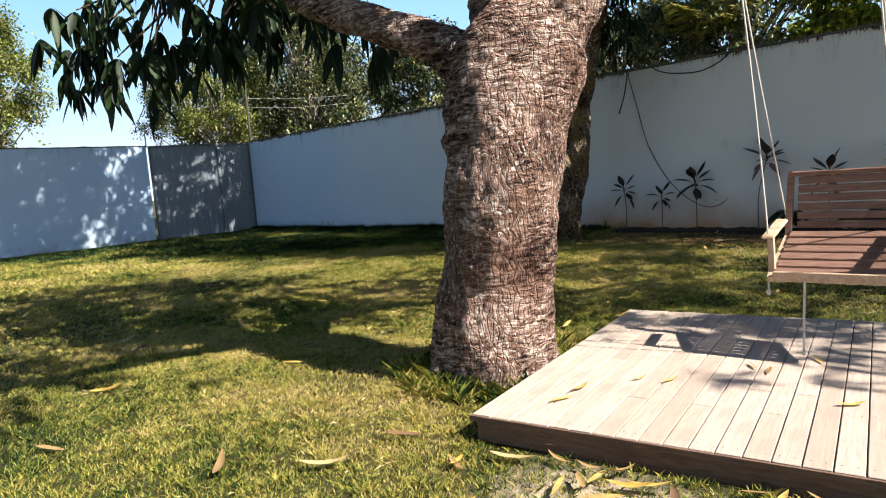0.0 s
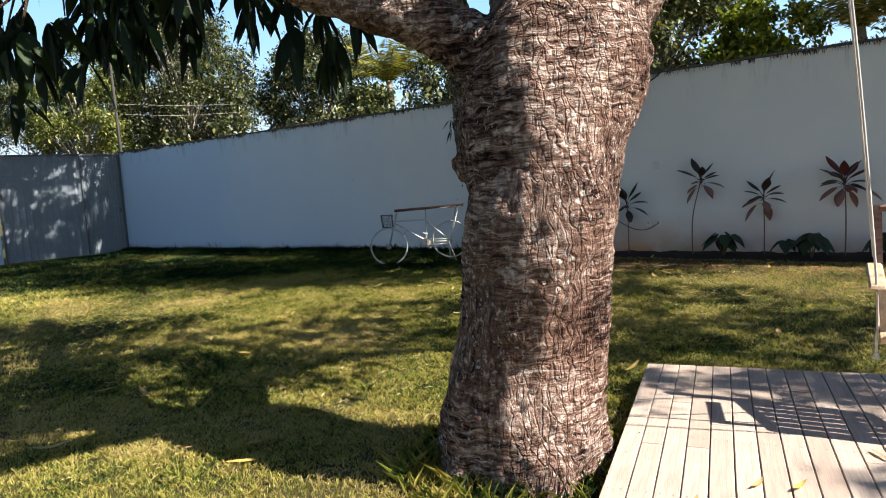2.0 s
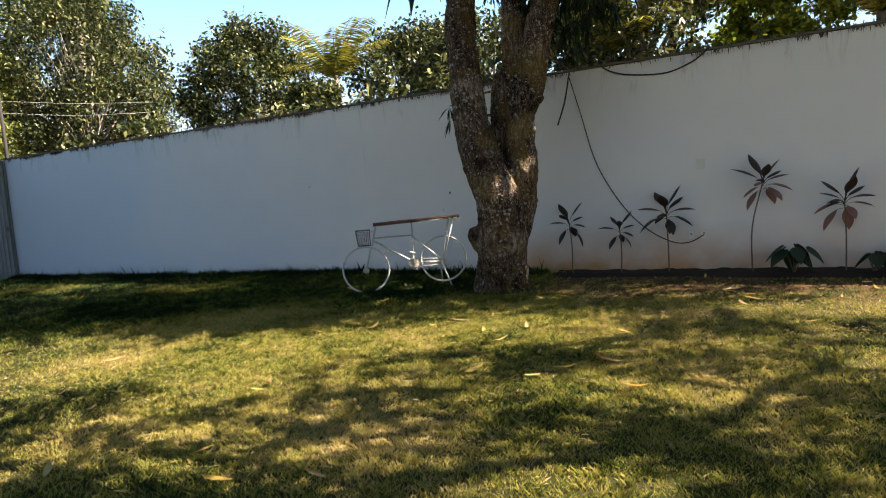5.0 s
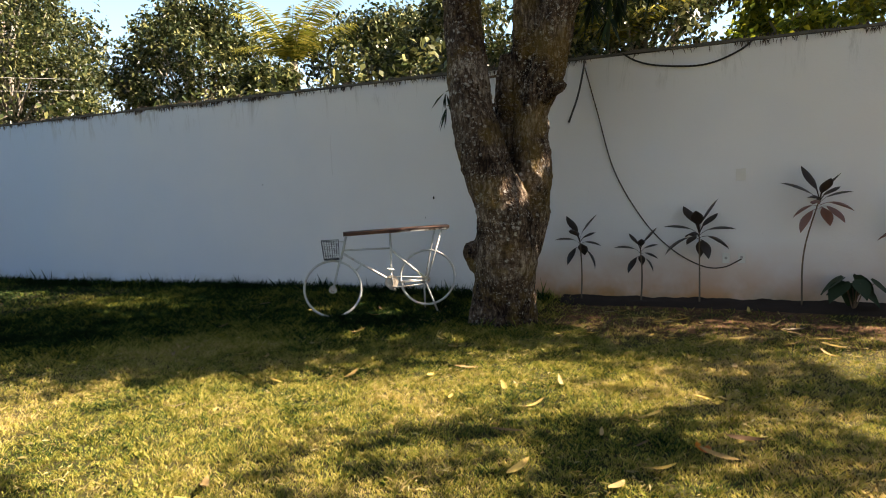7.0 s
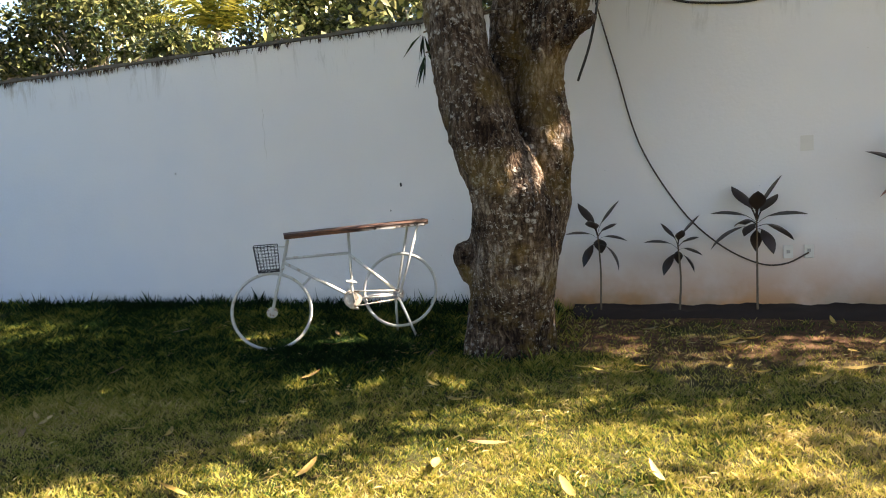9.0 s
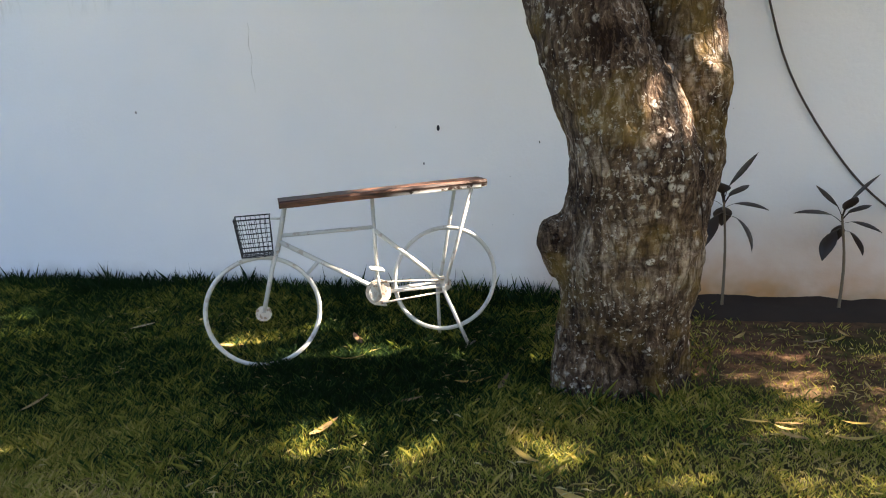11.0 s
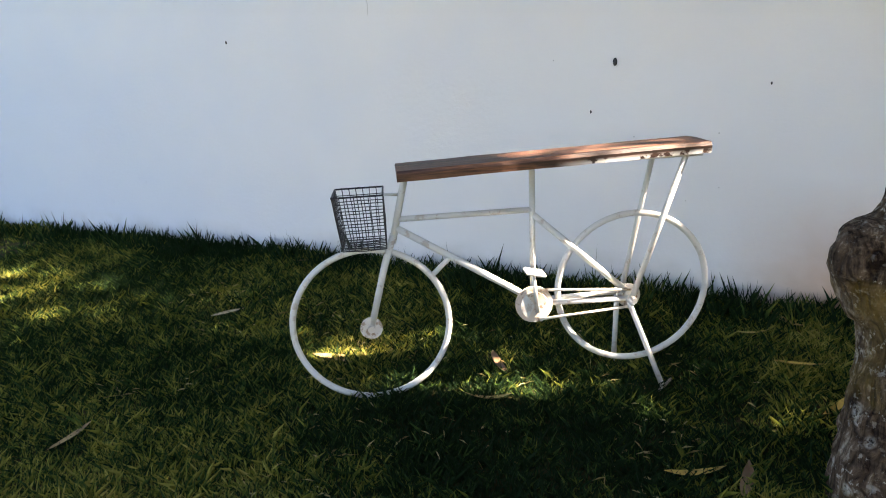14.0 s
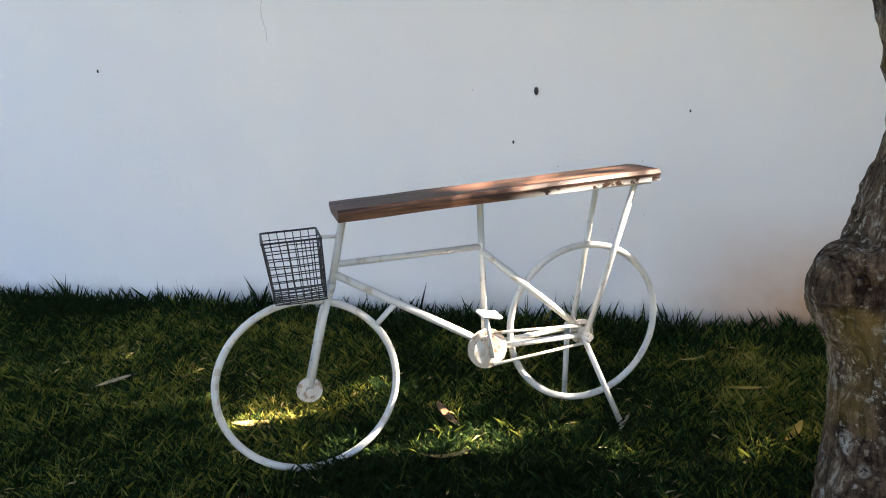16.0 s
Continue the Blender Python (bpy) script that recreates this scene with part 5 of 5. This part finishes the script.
tube(bm, pts, 0.0011, 4)
tagged(ob_of("wall_crack", bm, FAINT), "hairline crack in the wall plaster", "crack", kind="structure")

# ---- fallen leaves ----


def leaf_mesh(seed):
    rr = random.Random(seed)
    bm = bmesh.new()
    L, W = 0.2, 0.04
    curl = rr.uniform(0.1, 0.55)
    prev = None
    for j in range(8):
        t = j / 7
        w = W * 0.5 * max(0.03, math.sin(math.pi * min(1, 0.08 + t * 0.92)) ** 0.75) if j else 0.003
        z = curl * L * (t - 0.5) ** 2 + 0.006
        bend = 0.06 * math.sin(t * 2.4 + seed)
        cur = [bm.verts.new((L * (t - 0.5), w + bend * L, z + w * 0.4)), bm.verts.new((L * (t - 0.5), bend * L, z)), bm.verts.new((L * (t - 0.5), -w + bend * L, z + w * 0.35))]
        if prev:
            bm.faces.new((prev[0], prev[1], cur[1], cur[0]))
            bm.faces.new((prev[1], prev[2], cur[2], cur[1]))
        prev = cur
    me = bpy.data.meshes.new("fallen_leaf")
    bm.to_mesh(me)
    bm.free()
    me.materials.append(DRY_LEAF)
    me.shade_smooth()
    return me


LEAVES = [leaf_mesh(s) for s in range(6)]
rl = random.Random(77)


def fallen(x, y, z=None, turn=None, size=1.0):
    ob = new("fallen_leaf", LEAVES[rl.randrange(6)])
    h = (ground_height(x, y) + 0.03) if z is None else z
    ob.matrix_world = pose(x, y, h, rl.uniform(-14, 14) if z is None else 0, rl.uniform(-12, 12) if z is None else 0, rl.uniform(0, 360) if turn is None else turn) @ Matrix.Diagonal((size, size, size, 1))
    return tagged(ob, "dry yellow-brown fallen mango leaf lying on the ground" if z is None else "dry brown fallen mango leaf on the deck boards", "leaf", "fallen leaves")


for x, y, turn in ((-1.3, -0.36, 150), (-0.9, -0.05, 60), (-0.84, 0.38, 40), (0.22, 0.63, 80), (0.52, 0.85, 30), (0.75, 1.02, 30), (0.97, 1.08, 20), (-2.24, -0.84, 45), (-0.12, 0.72, 60), (-0.23, 0.49, 10),
                   (-3.45, 5.39, 40), (-2.94, 5.14, -20), (-4.01, 4.44, 70), (-3.51, 4.35, 80), (-8.59, 8.24, 60), (-8.69, 9.08, 90), (-5.83, 8.88, 20), (-5.71, 9.03, -50), (-5.64, 8.62, 10), (-5.93, 7.65, 30), (-5.6, 7.6, 110), (-6.84, 8.18, -50), (-6.45, 7.0, 65), (-8.2, 7.0, 100), (-6.2, 7.35, 30)):
    fallen(x, y, None, turn, rl.uniform(0.8, 1.15))
ORANGE = m_leaf("orange_dead_leaf", (0.6, 0.16, 0.02), (0.7, 0.22, 0.03), (0.7, 0.28, 0.05), 0.2)
bm = bmesh.new()
rows = []
for j in range(9):
    a = math.pi * (0.15 + 0.95 * j / 8)
    w = 0.035 * math.sin(math.pi * (0.08 + 0.84 * j / 8)) ** 0.6
    rows.append([bm.verts.new((0.042 * math.cos(a) * (1 - 0.04 * j), w * q, 0.04 - 0.035 * math.sin(a) + 0.006 * abs(q))) for q in (-1, -0.5, 0, 0.5, 1)])
for a, b in zip(rows, rows[1:]):
    for j in range(4):
        bm.faces.new((a[j], a[j + 1], b[j + 1], b[j]))
curl = tagged(ob_of("fallen_leaf", bm, ORANGE, smooth=True), "bright orange curled dead leaf lying on the lawn", "leaf", "fallen leaves")
curl.matrix_world = pose(-3.15, 4.90, ground_height(-3.15, 4.90) + 0.022, 0, 0, 35)
for i in range(26):
    x = rl.uniform(-0.45, 1.5)
    fallen(x, 0.575 + 0.215 * (x + 0.55) - rl.uniform(0.07, 0.38), None, None, rl.uniform(0.6, 0.95))
for i in range(110):
    x, y = rl.uniform(-8, 1.5), rl.uniform(-0.5, 8.6)
    if (Vector((x + 1.2, y - 1.5)).length > 0.5 and Vector((x + 5.2, y - 7.93)).length > 0.45 and not (x > -1.2 and 0.4 < y < 3.4)):
        fallen(x, y, None, None, rl.uniform(0.6, 1.1))
for i in range(26):
    x, y = rl.uniform(-5, -1.5), rl.uniform(7.2, 8.8)
    if Vector((x + 5.2, y - 7.93)).length > 0.45:
        fallen(x, y, None, None, rl.uniform(0.6, 1.1))
for i in range(34):
    x, y = rl.uniform(-4.7, -0.8), rl.uniform(7.3, 8.8)
    fallen(x, y, None, None, rl.uniform(0.35, 0.7))
for x, y in ((-0.32, 1.15), (-0.15, 1.45), (0.0, 1.5), (0.25, 1.95), (-0.3, 0.95), (0.5, 2.2), (0.35, 1.9), (0.8, 1.6)):
    fallen(x, y, 0.136, None, rl.uniform(0.5, 0.8))

# ---- grass ----


def blades(rng, x, y, z, out, length, width, lean):
    """Kite-shaped blades that lean away from the middle of their tuft."""
    n = len(x)
    a = out + rng.normal(size=n) * 0.9
    side = np.stack([-np.sin(a), np.cos(a), np.zeros(n)], 1)
    fwd = np.stack([np.cos(a), np.sin(a), np.zeros(n)], 1) * (lean * rng.uniform(0.1, 1.5, n) * length)[:, None]
    b = np.stack([x, y, z - 0.005], 1)
    up = np.array((0, 0, 1.0))
    w = width[:, None]
    mid = b + up * (length * (0.5 - 0.08 * lean))[:, None] + fwd * 0.3
    tip = b + up * (length * (1 - 0.25 * lean))[:, None] + fwd
    v = np.stack([b, mid + side * w * 0.5, tip, mid - side * w * 0.5], 1).reshape(-1, 3)
    i = np.arange(n)[:, None] * 4
    return v, np.concatenate([i + (0, 1, 2), i + (0, 2, 3)])


def grass(name, seed, n, x0, x1, y0, y1, length, width, lean, label, keep=None):
    r = np.random.default_rng(seed)
    per = 3 if name == "wall_grass" else 4
    m = n // per
    n = m * per
    cx, cy = r.uniform(x0, x1, m), r.uniform(y0, y1, m)
    cz = np.array([ground_height(a, b) for a, b in zip(cx, cy)])
    patchy = np.array([noise.noise(Vector((a * 6.5, b * 6.5, seed))) + 0.6 * noise.noise(Vector((a * 15, b * 15, seed + 5))) for a, b in zip(cx, cy)])
    vigour = np.repeat(r.uniform(0.7, 1.25, m) * np.clip(0.95 + 0.5 * patchy, 0.5, 1.5), per)
    out = r.uniform(0, 2 * np.pi, n)
    away = np.abs(r.normal(size=n)) * 0.016 * (length / 0.04) ** 0.5
    x, y, z = np.repeat(cx, per) + np.cos(out) * away, np.repeat(cy, per) + np.sin(out) * away, np.repeat(cz, per)
    sx, sy = 0.978 * (x + 0.55) + 0.21 * (y - 0.575), -0.21 * (x + 0.55) + 0.978 * (y - 0.575)
    ok = ~((sx > -0.01) & (sx < 3.92) & (sy > -0.01) & (sy < 2.44))
    ok &= np.hypot(x + 1.2, y - 1.5) > 0.34
    ok &= np.hypot(x + 5.2, y - 7.93) > 0.28
    ok &= y < WALL_Y - 0.01
    ok &= ~((np.hypot((x - 0.25) / 1.3, y - 0.38) < 0.36) & (r.uniform(size=n) < 0.55))
    ok &= ~((np.hypot(x + 1.9, y - 0.75) < 0.3) & (r.uniform(size=n) < 0.5))
    bare = (x > -4.9 + 0.4 * np.sin(y * 5)) & (y > 8.85)
    ok &= ~bare
    dirt = (x > -5.0) & (y > 7.7 + 0.35 * np.sin(x * 2.1) + 0.2 * np.sin(x * 5.3))
    ok &= ~(dirt & (r.uniform(size=n) < np.clip(0.92 - 0.12 * (x + 5.0), 0.3, 1)))
    if keep is not None:
        ok &= keep(x, y, r)
    x, y, z, out = x[ok], y[ok], z[ok], out[ok]
    L = length * r.uniform(0.6, 1.25, len(x)) * vigour[ok]
    ob = mesh_from_arrays(name, *blades(r, x, y, z, out, L, width * r.uniform(0.7, 1.3, len(x)), lean), GREEN_GRASS if name == "wall_grass" else GRASS)
    return tagged(ob, label, "grass", kind="stuff")


TRACK = np.array(((0.6, -0.5), (-2.2, 1.6), (-4.2, 4.2), (-5.6, 6.4), (-6.4, 7.2)))


def trodden(x, y, r):
    """Thick turf along the line walked, thinner further off."""
    d = np.full(len(x), 99.0)
    for a, b in zip(TRACK, TRACK[1:]):
        u = np.clip(((x - a[0]) * (b - a)[0] + (y - a[1]) * (b - a)[1]) / ((b - a) @ (b - a)), 0, 1)
        d = np.minimum(d, np.hypot(x - a[0] - u * (b - a)[0], y - a[1] - u * (b - a)[1]))
    return r.uniform(size=len(x)) < np.clip(1.75 - 0.42 * d, 0.3, 1.0)


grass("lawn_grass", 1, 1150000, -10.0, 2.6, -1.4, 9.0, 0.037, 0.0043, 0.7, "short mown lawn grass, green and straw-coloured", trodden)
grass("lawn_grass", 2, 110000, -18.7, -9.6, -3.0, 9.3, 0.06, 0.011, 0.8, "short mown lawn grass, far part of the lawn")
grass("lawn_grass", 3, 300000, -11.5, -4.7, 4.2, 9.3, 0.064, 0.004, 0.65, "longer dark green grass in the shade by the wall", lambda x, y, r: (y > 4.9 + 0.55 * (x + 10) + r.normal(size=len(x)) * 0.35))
grass("wall_grass", 4, 15000, -18.5, -4.9, 8.98, 9.31, 0.12, 0.0042, 0.4, "tall uncut grass along the foot of the wall")
grass("wall_grass", 5, 5200, -1.85, -0.5, 0.75, 2.3, 0.125, 0.0036, 0.75, "tall uncut grass around the tree foot", lambda x, y, r: (np.hypot(x + 1.2, y - 1.45) < 0.62))
grass("wall_grass", 6, 700, -5.8, -4.5, 7.3, 8.5, 0.12, 0.0045, 0.6, "tall uncut grass around the tree foot", lambda x, y, r: (np.hypot(x + 5.2, y - 7.93) < 0.45))
grass("wall_grass", 7, 150, -18.0, -5.0, 9.1, 9.3, 0.2, 0.0018, 0.25, "tall seeding grass stalks against the wall")


# straw-coloured clippings strewn over the lawn
rc = np.random.default_rng(71)
hx, hy = rc.uniform(-9.0, 1.5, 700), rc.uniform(-1.0, 8.7, 700)
hz = np.array([ground_height(a, b) for a, b in zip(hx, hy)])
off = rc.normal(size=(700 * 14, 2)) * 0.09
cb = np.stack([np.repeat(hx, 14) + off[:, 0], np.repeat(hy, 14) + off[:, 1], np.repeat(hz, 14) + rc.uniform(0.012, 0.04, 700 * 14)], 1)
cb = cb[~((cb[:, 0] > -0.9) & (cb[:, 1] > 0.45) & (cb[:, 1] < 3.9)) & (np.hypot(cb[:, 0] + 1.2, cb[:, 1] - 1.5) > 0.5) & (np.hypot(cb[:, 0] + 5.2, cb[:, 1] - 7.93) > 0.42)]
cd = np.stack([rc.normal(size=len(cb)), rc.normal(size=len(cb)), rc.normal(size=len(cb)) * 0.15 + 0.15], 1)
cv, cf = plain_leaves(rc, cb, cd, rc.uniform(0.02, 0.075, len(cb)), rc.uniform(0.003, 0.009, len(cb)))
tagged(mesh_from_arrays("dry_clippings", cv, cf, STRAW), "straw-coloured dry grass clippings strewn over the lawn", "litter", kind="stuff")
